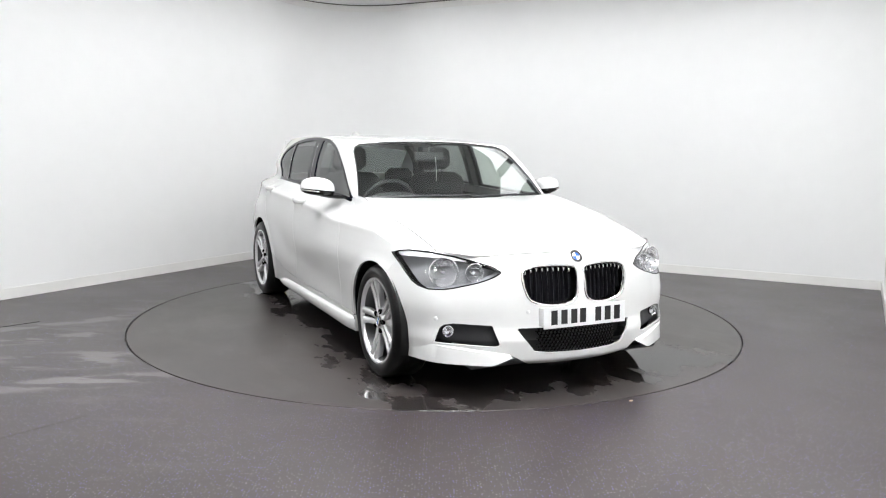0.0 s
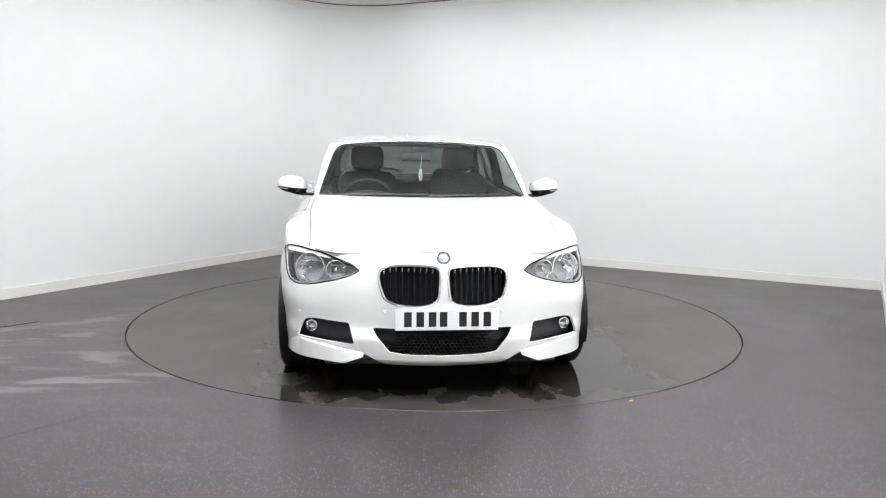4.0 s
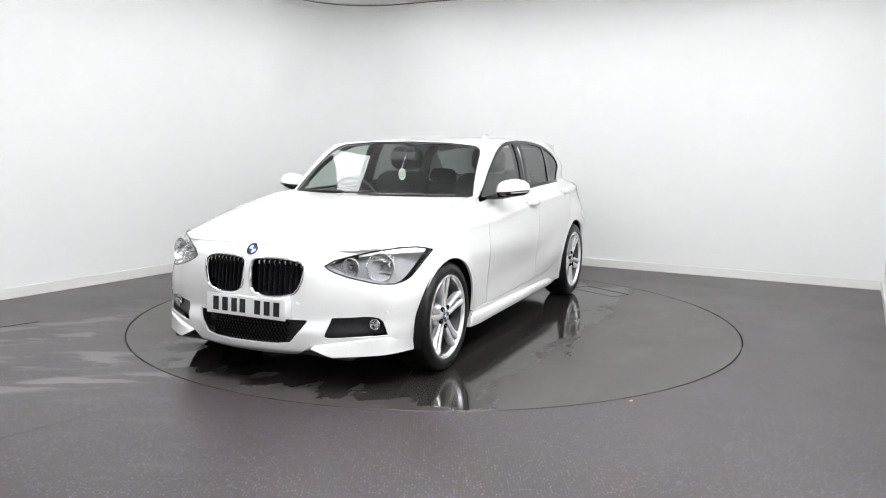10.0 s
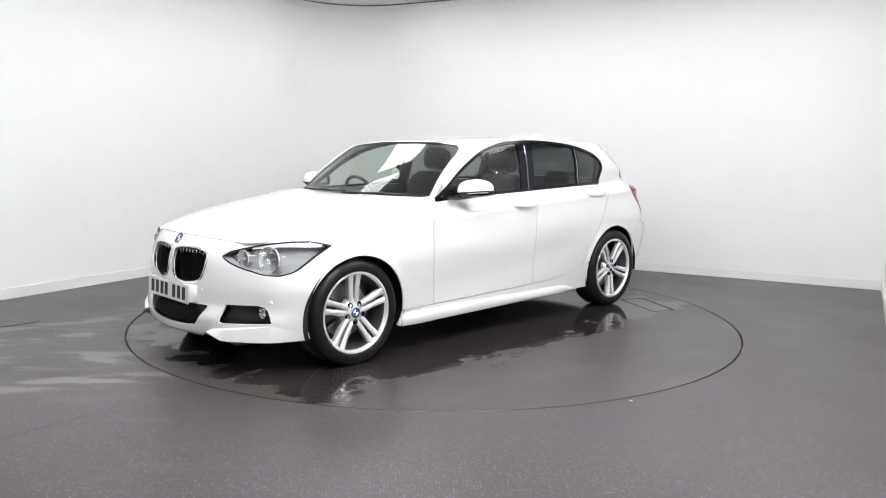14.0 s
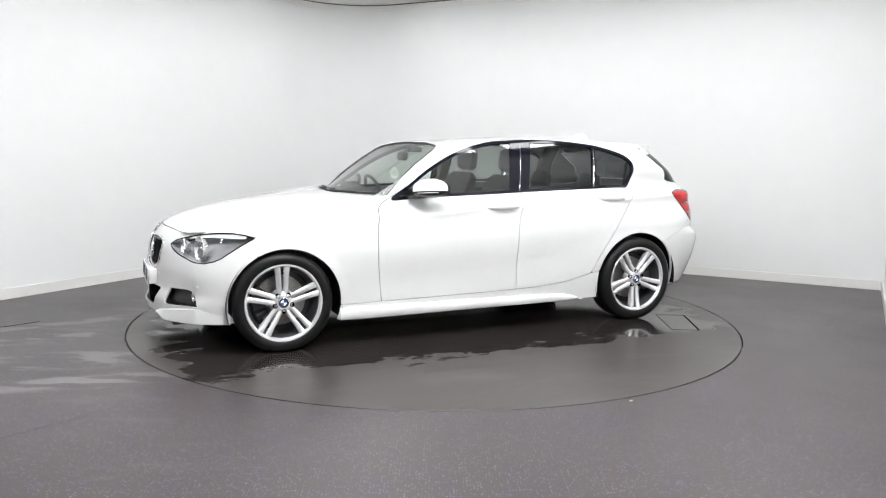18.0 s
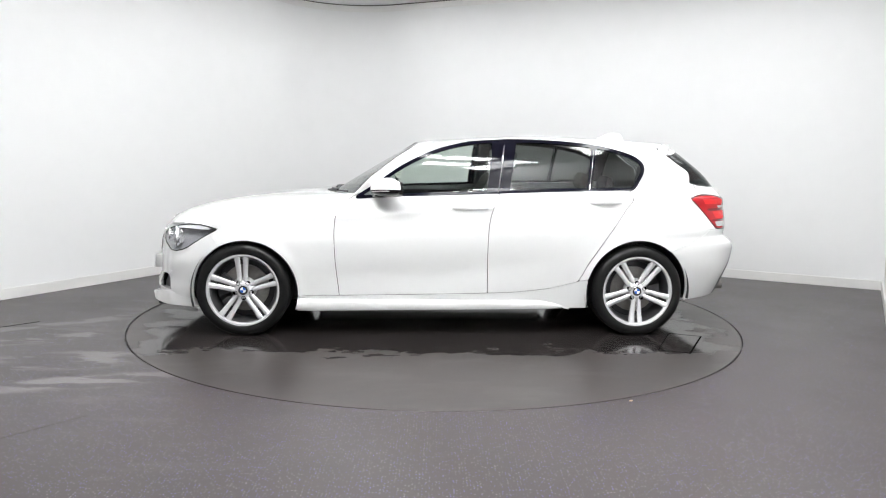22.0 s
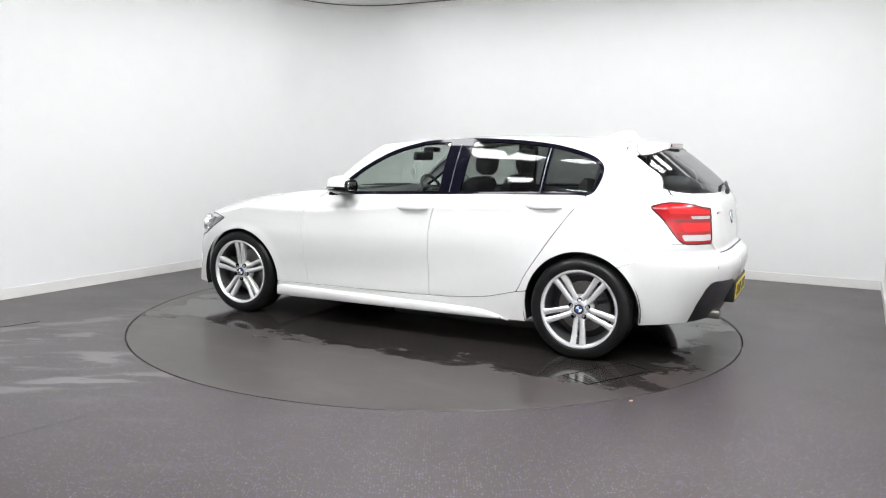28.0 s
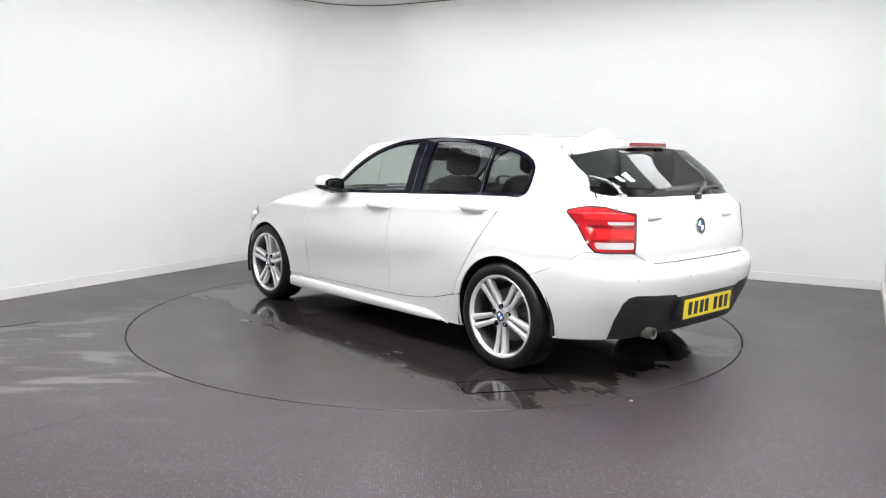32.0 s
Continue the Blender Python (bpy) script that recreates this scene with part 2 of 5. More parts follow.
CEILING = 3.012
LEFT_FAR, CORNER, RIGHT_END = (-7.1, -5.76), (-1.29, 4.197), (4.248, 1.302)
BACK_WALL = rounded_corner(LEFT_FAR, CORNER, RIGHT_END, 0.9)


def wall(name, line, label, height=CEILING, thick=0.12, skirting=True):
    """A wall that stands to the left of its line, with a skirting board."""
    line = [Vector((*p[:2], 0)) for p in line]
    offs = []
    for i, p in enumerate(line):
        d = (line[min(i + 1, len(line) - 1)] - line[max(i - 1, 0)]).normalized()
        offs.append(Vector((-d.y, d.x, 0)))

    def strip(lo, hi, near, far, material, nm):
        bm = bmesh.new()
        rows = []
        for p, o in zip(line, offs):
            rows.append([bm.verts.new(p + o * k + Vector((0, 0, z))) for k, z in ((near, lo), (near, hi), (far, hi), (far, lo))])
        for a, b in zip(rows, rows[1:]):
            for k in range(4):
                j = (k + 1) % 4
                bm.faces.new((a[k], b[k], b[j], a[j]))
        bm.faces.new(rows[0])
        bm.faces.new(rows[-1][::-1])
        bmesh.ops.recalc_face_normals(bm, faces=bm.faces)
        return link(nm, bm, material, angle=30)

    tagged(strip(-0.02, height, 0.0, thick, WALL, name), label, "wall", kind="structure")
    if skirting:
        tagged(strip(0, 0.088, -0.016, -0.001, SKIRT, "baseboard"), "white painted skirting board along the wall", "baseboard", kind="structure")
    return line, offs


wall("wall_back", [LEFT_FAR[:2]] + [p[:] for p in BACK_WALL] + [RIGHT_END], "white painted studio wall with a rounded corner")
wall("wall_return", [RIGHT_END, (1.10, -4.42)], "white painted return wall beside the turntable")
wall("wall_right", [(1.10, -4.42), (1.9, -5.0), (1.9, -7.4)], "plain white wall behind the camera", skirting=False)
wall("wall_rear", [(1.9, -7.4), (-7.2, -7.4), LEFT_FAR], "plain white wall behind the camera", skirting=False)

TABLE_R = 2.2254
bm = bmesh.new()
ring = [bm.verts.new((TABLE_R * 1.0032 * math.cos(t), TABLE_R * 1.0032 * math.sin(t), 0)) for t in [2 * math.pi * i / 180 for i in range(180)]]
outer = [bm.verts.new((15 * math.cos(t), 15 * math.sin(t), 0)) for t in [2 * math.pi * i / 180 for i in range(180)]]
deep = [bm.verts.new((v.co.x, v.co.y, -0.05)) for v in ring]
for i in range(180):
    j = (i + 1) % 180
    bm.faces.new((ring[i], outer[i], outer[j], ring[j]))
    bm.faces.new((deep[i], ring[i], ring[j], deep[j]))
bm.faces.new(deep)
tagged(link("floor", bm, FLOOR, angle=30), "dark grey speckled vinyl floor with dried water marks", "floor", kind="structure")

bm = bmesh.new()
floor_out = [bm.verts.new((16 * math.cos(t), 16 * math.sin(t), CEILING)) for t in [2 * math.pi * i / 24 for i in range(24)]]
top_out = [bm.verts.new((v.co.x, v.co.y, CEILING + 0.1)) for v in floor_out]
bm.faces.new(floor_out[::-1])
bm.faces.new(top_out)
for i in range(24):
    bm.faces.new((floor_out[i], floor_out[(i + 1) % 24], top_out[(i + 1) % 24], top_out[i]))
tagged(link("ceiling", bm, CEIL, smooth=False), "grey ceiling over the studio", "ceiling", kind="structure")

# a slim rail that follows the wall top round the corner
bm = bmesh.new()
rail = [Vector((*LEFT_FAR, 0))] + [Vector((p[0], p[1], 0)) for p in BACK_WALL] + [Vector((*RIGHT_END, 0))]
rows = []
for i, p in enumerate(rail):
    d = (rail[min(i + 1, len(rail) - 1)] - rail[max(i - 1, 0)]).normalized()
    o = Vector((d.y, -d.x, 0))
    rows.append([bm.verts.new(p + o * k + Vector((0, 0, z))) for k, z in ((0.001, 2.928), (0.005, 2.928), (0.007, 2.931), (0.007, 3.001), (0.001, 3.001))])
for a, b in zip(rows, rows[1:]):
    for k in range(5):
        bm.faces.new((a[k], b[k], b[(k + 1) % 5], a[(k + 1) % 5]))
bmesh.ops.recalc_face_normals(bm, faces=bm.faces)
tagged(link("trim", bm, SKIRT, angle=30), "white trim along the top of the wall", "trim", kind="structure")

# dark strip between the trim and the ceiling: a shadow gap put into colour
bm = bmesh.new()
rows = []
for i, p in enumerate(rail):
    d = (rail[min(i + 1, len(rail) - 1)] - rail[max(i - 1, 0)]).normalized()
    o = Vector((d.y, -d.x, 0))
    rows.append([bm.verts.new(p + o * k + Vector((0, 0, z))) for k, z in ((0.001, 3.001), (0.009, 3.001), (0.009, CEILING - 0.002), (0.001, CEILING - 0.002))])
for a, b in zip(rows, rows[1:]):
    for k in range(4):
        bm.faces.new((a[k], b[k], b[(k + 1) % 4], a[(k + 1) % 4]))
bmesh.ops.recalc_face_normals(bm, faces=bm.faces)
tagged(link("ceiling_shadow_gap", bm, JOINT, angle=30), "dark strip drawn for the shadow gap under the ceiling", "trim", kind="structure")


def ceiling_light():
    base = new("ceiling_light")
    bm = bmesh.new()
    w, t, h = 0.30, 0.015, 0.20
    for a, b in (((-w, -h, -0.03), (w, -h + t, 0)), ((-w, h - t, -0.03), (w, h, 0)), ((-w, -h + t, -0.03), (-w + t, h - t, 0)), ((w - t, -h + t, -0.03), (w, h - t, 0))):
        box(bm, a, b)
    part("frame", bm, SKIRT, base, smooth=False)
    bm = bmesh.new()
    box(bm, (-w + t, -h + t, -0.05), (w - t, h - t, -0.004), 0.008, 2)
    part("diffuser", bm, LAMPGLOW, base, "glowing white panel", smooth=False)
    return tagged(base, "flat rectangular white ceiling light panel, lit", "ceiling light", "ceiling lights over the turntable")


first = ceiling_light()
spots = [(-1.25, -1.2, 60), (-1.5, -1.9, 50), (-1.2, -2.15, 30), (-0.6, -2.55, 10), (0.05, -2.75, 0), (0.65, -2.85, -10), (1.2, -3.25, 60), (0.5, -3.6, 0), (1.05, -3.9, 60)]
spots += [(2.35, -0.9, 60), (-3.4, -4.3, 60), (-1.4, -4.4, 0), (1.85, -1.7, 60)]
first.matrix_basis = pose(spots[0][0], spots[0][1], CEILING - 0.002, 0, 0, spots[0][2])
for sx, sy, turn in spots[1:]:
    copy_thing(first, pose(sx, sy, CEILING - 0.002, 0, 0, turn))


# fill panels added to wash the walls with light; no such lamps known
def wall_fill_light():
    base = new("wall_fill_light")
    bm = bmesh.new()
    w, t, h = 0.60, 0.012, 0.29
    for a, b in (((-w, -h, -0.022), (w, -h + t, 0)), ((-w, h - t, -0.022), (w, h, 0)), ((-w, -h + t, -0.022), (-w + t, h - t, 0)), ((w - t, -h + t, -0.022), (w, h - t, 0))):
        box(bm, a, b)
    part("frame", bm, SKIRT, base, smooth=False)
    bm = bmesh.new()
    box(bm, (-w + t, -h + t, -0.03), (w - t, h - t, -0.004), 0.006, 2)
    part("diffuser", bm, FILLGLOW, base, "glowing white panel", smooth=False)
    return tagged(base, "long white ceiling panel added to brighten the walls", "ceiling light", "ceiling panels along the walls")


def along(a, b, off, first_at, step, count):
    """Places beside a wall, at a distance from it."""
    a, b = Vector(a), Vector(b)
    d = (b - a).normalized()
    side = Vector((d.y, -d.x))
    return [(*(a + d * (first_at + step * i) + side * off), math.degrees(math.atan2(d.y, d.x))) for i in range(count)]


strips = along(CORNER, LEFT_FAR, -1.25, 1.5, 1.5, 3) + along(CORNER, RIGHT_END, 1.20, 1.8, 1.32, 4)
strip = wall_fill_light()
strip.matrix_basis = pose(strips[0][0], strips[0][1], CEILING - 0.002, 0, 0, strips[0][2])
for sx, sy, turn in strips[1:]:
    copy_thing(strip, pose(sx, sy, CEILING - 0.002, 0, 0, turn))


# joints in the floor covering
for a, b, wide in (((-3.10, -0.700), (-2.846, -0.424), 0.005), ((-1.93, -2.70), (-1.640, -2.345), 0.0016)):
    a, b = Vector((*a, 0)), Vector((*b, 0))
    side = (b - a).normalized().cross(Vector((0, 0, 1))) * wide
    bm = bmesh.new()
    lo = [bm.verts.new(v) for v in (a + side, a - side, b - side, b + side)]
    hi = [bm.verts.new(v.co + Vector((0, 0, 0.0012))) for v in lo]
    bm.faces.new(hi)
    for q in range(4):
        bm.faces.new((lo[q], lo[(q + 1) % 4], hi[(q + 1) % 4], hi[q]))
    bmesh.ops.recalc_face_normals(bm, faces=bm.faces)
    tagged(link("floor_joint", bm, SEAM if wide > 0.002 else JOINT, smooth=False), "dark joint in the vinyl floor", "floor joint", kind="structure")

bm = bmesh.new()
lump = bmesh.ops.create_icosphere(bm, subdivisions=2, radius=0.008)["verts"]
for v in lump:
    v.co = Vector((v.co.x * 1.5, v.co.y, max(v.co.z, -0.002) * 0.6 + 0.0012)) * (1 + 0.25 * noise.noise(v.co * 300))
crumb = link("crumb", bm, plain("pale_crumb", rgb(0.62, 0.48, 0.34), 0.8, grain=0.2, scale=300))
crumb.matrix_basis = pose(1.012, -2.036, 0.0, 0, 0, 40)
tagged(crumb, "tiny pale crumb of litter lying on the floor", "crumb")

# ---- turntable ----
turntable = new("turntable")
bm = bmesh.new()
rings = lathe(bm, [(TABLE_R * 0.9985, -0.04), (TABLE_R * 0.9985, -0.002), (TABLE_R * 0.9975, 0.0)], 180, "z")
cap(bm, rings[-1])
part("disc", bm, DISC, turntable, angle=30)
tagged(turntable, "round dark vinyl-covered turntable let into the floor", "turntable")


# ---- car: the shape of its body (x forward, y to its left, z up, from the ground between the axles) ----
def curve(*knots):
    """A smooth line through (at, value) knots."""
    xs, ys = np.array([k[0] for k in knots], float), np.array([k[1] for k in knots], float)
    d = np.diff(ys) / np.diff(xs)
    m = np.zeros(len(xs))
    m[0], m[-1] = d[0], d[-1]
    for i in range(1, len(xs) - 1):
        m[i] = 0 if d[i - 1] * d[i] <= 0 else 2 * d[i - 1] * d[i] / (d[i - 1] + d[i])

    def at(x):
        x = np.clip(np.asarray(x, float), xs[0], xs[-1])
        i = np.clip(np.searchsorted(xs, x) - 1, 0, len(xs) - 2)
        h = xs[i + 1] - xs[i]
        t = (x - xs[i]) / h
        return (2 * t**3 - 3 * t**2 + 1) * ys[i] + (t**3 - 2 * t**2 + t) * h * m[i] + (-2 * t**3 + 3 * t**2) * ys[i + 1] + (t**3 - t**2) * h * m[i + 1]

    return at


HALF = curve((0.14, 0.80), (0.19, 0.835), (0.27, 0.848), (0.36, 0.858), (0.50, 0.872), (0.66, 0.880), (0.76, 0.874), (0.81, 0.8695), (0.838, 0.868), (0.862, 0.8685), (0.874, 0.864), (0.892, 0.838), (0.910, 0.804), (0.930, 0.768), (0.950, 0.750), (0.98, 0.738), (1.08, 0.714), (1.18, 0.686), (1.27, 0.653), (1.34, 0.620), (1.42, 0.570))
CREASE = curve((-1.75, 0.944), (-1.5, 0.934), (-0.87, 0.908), (-0.54, 0.895), (-0.02, 0.869), (0.373, 0.836), (0.6, 0.815))
SCOOP = curve((-0.95, 0.60), (-0.5, 0.50), (0.2, 0.43), (0.9, 0.40))
SCREEN_BOW = curve((0.90, 0.37), (0.964, 0.33), (1.10, 0.19), (1.284, 0.06), (1.42, 0.03))
NOSE = curve((0.14, 1.98), (0.18, 2.05), (0.21, 2.095), (0.30, 2.10), (0.38, 2.075), (0.50, 2.068), (0.60, 2.058), (0.67, 2.038), (0.70, 2.020), (0.73, 1.996), (0.76, 1.958), (0.80, 1.885), (0.84, 1.80), (0.90, 1.78), (1.4, 1.78))
TAIL = curve((0.14, 2.00), (0.24, 2.06), (0.36, 2.12), (0.50, 2.175), (0.60, 2.190), (0.635, 2.180), (0.672, 2.135), (0.695, 2.110), (0.75, 2.105), (0.86, 2.088), (0.97, 2.065), (1.02, 2.04), (1.25, 1.785), (1.30, 1.712), (1.34, 1.65), (1.42, 1.54))
NOSE_N, NOSE_M = curve((0.2, 10), (0.45, 10), (0.7, 7.5), (1.0, 8)), curve((0.2, 3.3), (0.7, 3.2), (0.9, 4.0), (1.2, 6))
TAIL_N, TAIL_M = curve((0.2, 10), (0.65, 10), (0.8, 10), (1.0, 8), (1.3, 8)), curve((0.2, 3.4), (0.65, 3.4), (0.8, 4.4), (1.0, 6), (1.3, 6))
BONNET = curve((0.50, 0.975), (0.70, 0.966), (0.83, 0.957), (1.00, 0.944), (1.25, 0.921), (1.50, 0.890), (1.70, 0.854), (1.85, 0.812), (1.94, 0.772), (2.00, 0.728), (2.06, 0.66))
FALL = curve((0.60, 0.10), (0.78, 0.15), (1.10, 0.55), (1.40, 0.95), (1.80, 1.35), (2.0, 1.2))
ROOF = curve((-2.3, 1.15), (-1.84, 1.303), (-1.62, 1.340), (-1.40, 1.358), (-1.19, 1.367), (-0.97, 1.377), (-0.75, 1.379), (-0.53, 1.375), (-0.30, 1.363), (-0.10, 1.350), (0.17, 1.327), (0.40, 1.29))
SCREEN = curve((0.90, 0.875), (0.95, 0.795), (1.093, 0.565), (1.223, 0.342), (1.317, 0.170), (1.42, -0.03))


def ease(v, a, b):
    t = np.clip((np.asarray(v, float) - a) / (b - a), 0, 1)
    return t * t * (3 - 2 * t)


def mid_half(x, z):
    """Half the width of the middle body: a shoulder crease that rises towards the tail, and a cabin that narrows."""
    x = np.clip(x, -1.75, 1.75)
    rise = (0.865 - CREASE(x)) * ease(z, 0.55, 0.76) * (1 - ease(z, 1.02, 1.28))
    zz = z + rise
    narrow = 0.012 * np.clip(0.6 - x, 0, 2) * ease(zz, 0.86, 0.94) * (1 - 0.7 * ease(z, 1.05, 1.25))
    tail = 0.060 * ease(-x, 0.95, 1.75) * ease(z, 0.70, 0.90) * (1 - ease(z, 1.0, 1.15))
    return HALF(zz) - narrow - tail


def sculpt(x, z):
    """Hollow along the doors and lips round the wheel arches."""
    x, z = np.asarray(x, float), np.asarray(z, float)
    hollow = 0.012 * np.exp(-(((z - SCOOP(x)) / 0.11) ** 2)) * ease(x, -1.0, -0.55) * (1 - ease(x, 0.55, 0.95))
    lips = sum(np.exp(-(((np.hypot(x - cx, z - cz) - 0.352) / 0.040) ** 2)) for cx, cz in ((1.330, 0.302), (-1.345, 0.312)))
    for hx, hz in ((-0.174, 0.880), (-1.092, 0.926)):
        hollow = hollow + 0.015 * np.exp(-(((x - hx) / 0.075) ** 4) - ((z - hz) / 0.026) ** 2)
    return 0.008 * lips * (1 - ease(z, 0.62, 0.72)) * (1 - ease(np.abs(x), 1.6, 1.75)) - hollow


def nose_fall(y):
    """How far the nose falls back towards its corners."""
    y = np.abs(y)
    return 0.095 * (1 - np.exp(-((y / 0.45) ** 2))) * (1 - 0.75 * ease(y, 0.60, 0.85))


def bonnet_z(x, y):
    x = x + nose_fall(y) * ease(x, 1.0, 1.85)
    return BONNET(x) - FALL(x) * (0.030 * (np.abs(y) / 0.62) ** 2 + 0.055 * np.clip((np.abs(y) - 0.52) / 0.3, 0, 2) ** 2)


def roof_z(x, y):
    return ROOF(x) - 0.026 * (np.abs(y) / 0.62) ** 2.4


def screen_x(y, z):
    return SCREEN(z) - SCREEN_BOW(z) * y * y


def outline(q, z):
    """A point of the flank at height z: q runs from 0 at the nose to 1 at the tail."""
    a = np.where(q < 0.5, q * 2, (1 - q) * 2) * math.pi / 2
    ca, sa = np.maximum(np.cos(a), 1e-9), np.maximum(np.sin(a), 1e-9)
    fx = NOSE(z) * ca ** (2 / NOSE_N(z))
    rx = -TAIL(z) * ca ** (2 / TAIL_N(z))
    x = np.where(q < 0.5, fx, rx)
    y = mid_half(x, z) * np.where(q < 0.5, sa ** (2 / NOSE_M(z)), sa ** (2 / TAIL_M(z))) + sculpt(x, z)
    return np.stack([np.where(q < 0.5, fx - nose_fall(y) * ease(fx, 1.0, 1.85), rx), y, z + 0 * q], -1)


def spread(n, z=0.55):
    """Values of q at even steps along the flank."""
    q = np.concatenate([0.5 * (np.linspace(0, 1, 6000) ** 3), 1 - 0.5 * (np.linspace(1, 0, 6000)[1:] ** 3)])
    q = np.sort(np.concatenate([q, 0.5 - 0.5 * np.linspace(0, 1, 4000) ** 3, 0.5 + 0.5 * np.linspace(0, 1, 4000) ** 3]))
    p = outline(q, np.full_like(q, z))
    s = np.concatenate([[0], np.cumsum(np.linalg.norm(np.diff(p, axis=0), axis=1))])
    return np.interp(np.linspace(0, s[-1], n), s, q)


def flank_half(x, z):
    """Half the body's width at (x, z)."""
    x, z = np.asarray(x, float), np.asarray(z, float)
    n, m = np.where(x > 0, NOSE_N(z), TAIL_N(z)), np.where(x > 0, NOSE_M(z), TAIL_M(z))
    y = mid_half(x, z) + 0 * x
    for _ in range(5):
        xx = np.where(x > 0, x + nose_fall(y) * ease(x, 1.0, 1.85), x)
        X = np.clip(np.where(xx > 0, xx / NOSE(z), -xx / TAIL(z)), 0, 1)
        y = mid_half(xx, z) * np.maximum(1 - X**n, 0) ** (1 / m) + sculpt(xx, z)
    return y


def poly(*pts):
    """Signed distance to a closed outline: negative inside."""
    P = np.array(pts, float)

    def at(u, v):
        u, v = np.asarray(u, float), np.asarray(v, float)
        best = np.full(u.shape, 1e9)
        inside = np.zeros(u.shape, bool)
        for (ax, ay), (bx, by) in zip(P, np.roll(P, -1, 0)):
            dx, dy = bx - ax, by - ay
            t = np.clip(((u - ax) * dx + (v - ay) * dy) / (dx * dx + dy * dy + 1e-12), 0, 1)
            best = np.minimum(best, np.hypot(u - ax - t * dx, v - ay - t * dy))
            cross = ((ay > v) != (by > v)) & (u < (bx - ax) * (v - ay) / (by - ay + 1e-12) + ax)
            inside ^= cross
        return np.where(inside, -best, best)

    return at


def smooth_poly(*pts, steps=6):
    """An outline rounded through its points."""
    n = len(pts)
    out = []
    for i in range(n):
        p0, p1, p2, p3 = [np.array(pts[(i + k - 1) % n], float) for k in range(4)]
        for s in range(steps):
            t = s / steps
            out.append(tuple(0.5 * (2 * p1 + (p2 - p0) * t + (2 * p0 - 5 * p1 + 4 * p2 - p3) * t * t + (3 * p1 - p0 - 3 * p2 + p3) * t**3)))
    return poly(*out)


def cut_sheet(points, keep, flange=0.012, flip=False):
    """A grid of points (rows, columns, 3), cut along keep = 0 (kept where negative), with a rim turned inward."""
    R, C = keep.shape
    bm = bmesh.new()
    inside = keep < 0
    made, onedge = {}, {}

    def vert(i, j):
        if (i, j) not in made:
            made[i, j] = bm.verts.new(points[i, j])
        return made[i, j]

    def cross(a, b):
        key = (a, b) if a < b else (b, a)
        if key not in onedge:
            fa, fb = keep[key[0]], keep[key[1]]
            t = fa / (fa - fb)
            onedge[key] = bm.verts.new(points[key[0]] * (1 - t) + points[key[1]] * t)
        return onedge[key]

    count = inside[:-1, :-1].astype(int) + inside[1:, :-1] + inside[:-1, 1:] + inside[1:, 1:]
    for i, j in zip(*np.nonzero(count)):
        loop = [(i, j), (i + 1, j), (i + 1, j + 1), (i, j + 1)]
        if count[i, j] == 4:
            vs = [vert(*k) for k in loop]
        else:
            vs = []
            for k in range(4):
                a, b = loop[k], loop[(k + 1) % 4]
                if inside[a]:
                    vs.append(vert(*a))
                if inside[a] != inside[b]:
                    vs.append(cross(a, b))
        vs = list(dict.fromkeys(vs))
        if len(vs) > 2:
            bm.faces.new(vs[::-1] if flip else vs)
    bmesh.ops.remove_doubles(bm, verts=bm.verts, dist=0.0004)
    bm.normal_update()
    if flange:
        rim = [e for e in bm.edges if e.is_boundary and not all(abs(v.co.y) < 0.0006 for v in e.verts)]
        low = {}
        for e in rim:
            for v in e.verts:
                if v not in low:
                    low[v] = bm.verts.new(v.co - v.normal * flange)
        for e in rim:
            a, b = e.verts
            l = e.link_loops[0]
            if l.vert is not a:
                a, b = b, a
            bm.faces.new((b, a, low[a], low[b]))
    return bm


def mirrored(bm):
    """The same on the other side of the car."""
    other = bm.copy()
    for v in other.verts:
        v.co.y = -v.co.y
    bmesh.ops.reverse_faces(other, faces=other.faces)
    return other


car = new("car")
tagged(car, "white five-door hatchback car with black trim on a turntable", "car")

QS = spread(600)
ZS = np.concatenate([np.linspace(0.14, 0.30, 20)[:-1], np.linspace(0.30, 1.0, 86)[:-1], np.linspace(1.0, 1.40, 44)])
FLANK = np.stack([outline(QS, np.full_like(QS, z)) for z in ZS], 0)
FX, FY, FZ = FLANK[..., 0], FLANK[..., 1], FLANK[..., 2]

GAP = 0.0024
SILL_LINE = curve((-1.1, 0.41), (-0.95, 0.385), (-0.70, 0.327), (-0.40, 0.300), (0.30, 0.285), (1.0, 0.275))
WINDOW = smooth_poly((0.60, 0.934), (0.455, 1.040), (0.297, 1.150), (0.094, 1.254), (-0.112, 1.314), (-0.30, 1.339), (-0.495, 1.346), (-0.70, 1.344), (-0.884, 1.334), (-1.078, 1.313), (-1.235, 1.279), (-1.345, 1.241), (-1.404, 1.195), (-1.417, 1.145), (-1.392, 1.075), (-1.338, 1.004), (-1.20, 0.999), (-0.8, 0.988), (-0.40, 0.973), (0.0, 0.957), (0.40, 0.942))
FRONT_DOOR = smooth_poly((0.560, 0.97), (0.626, 0.938), (0.676, 0.905), (0.715, 0.850), (0.731, 0.790), (0.737, 0.69), (0.730, 0.515), (0.713, 0.36), (0.700, 0.24), (0.690, 0.13), (0.2, 0.12), (-0.298, 0.12), (-0.301, 0.24), (-0.302, 0.36), (-0.298, 0.571), (-0.306, 0.763), (-0.334, 0.878), (-0.385, 0.965), (-0.35, 1.1), (0.2, 1.1))
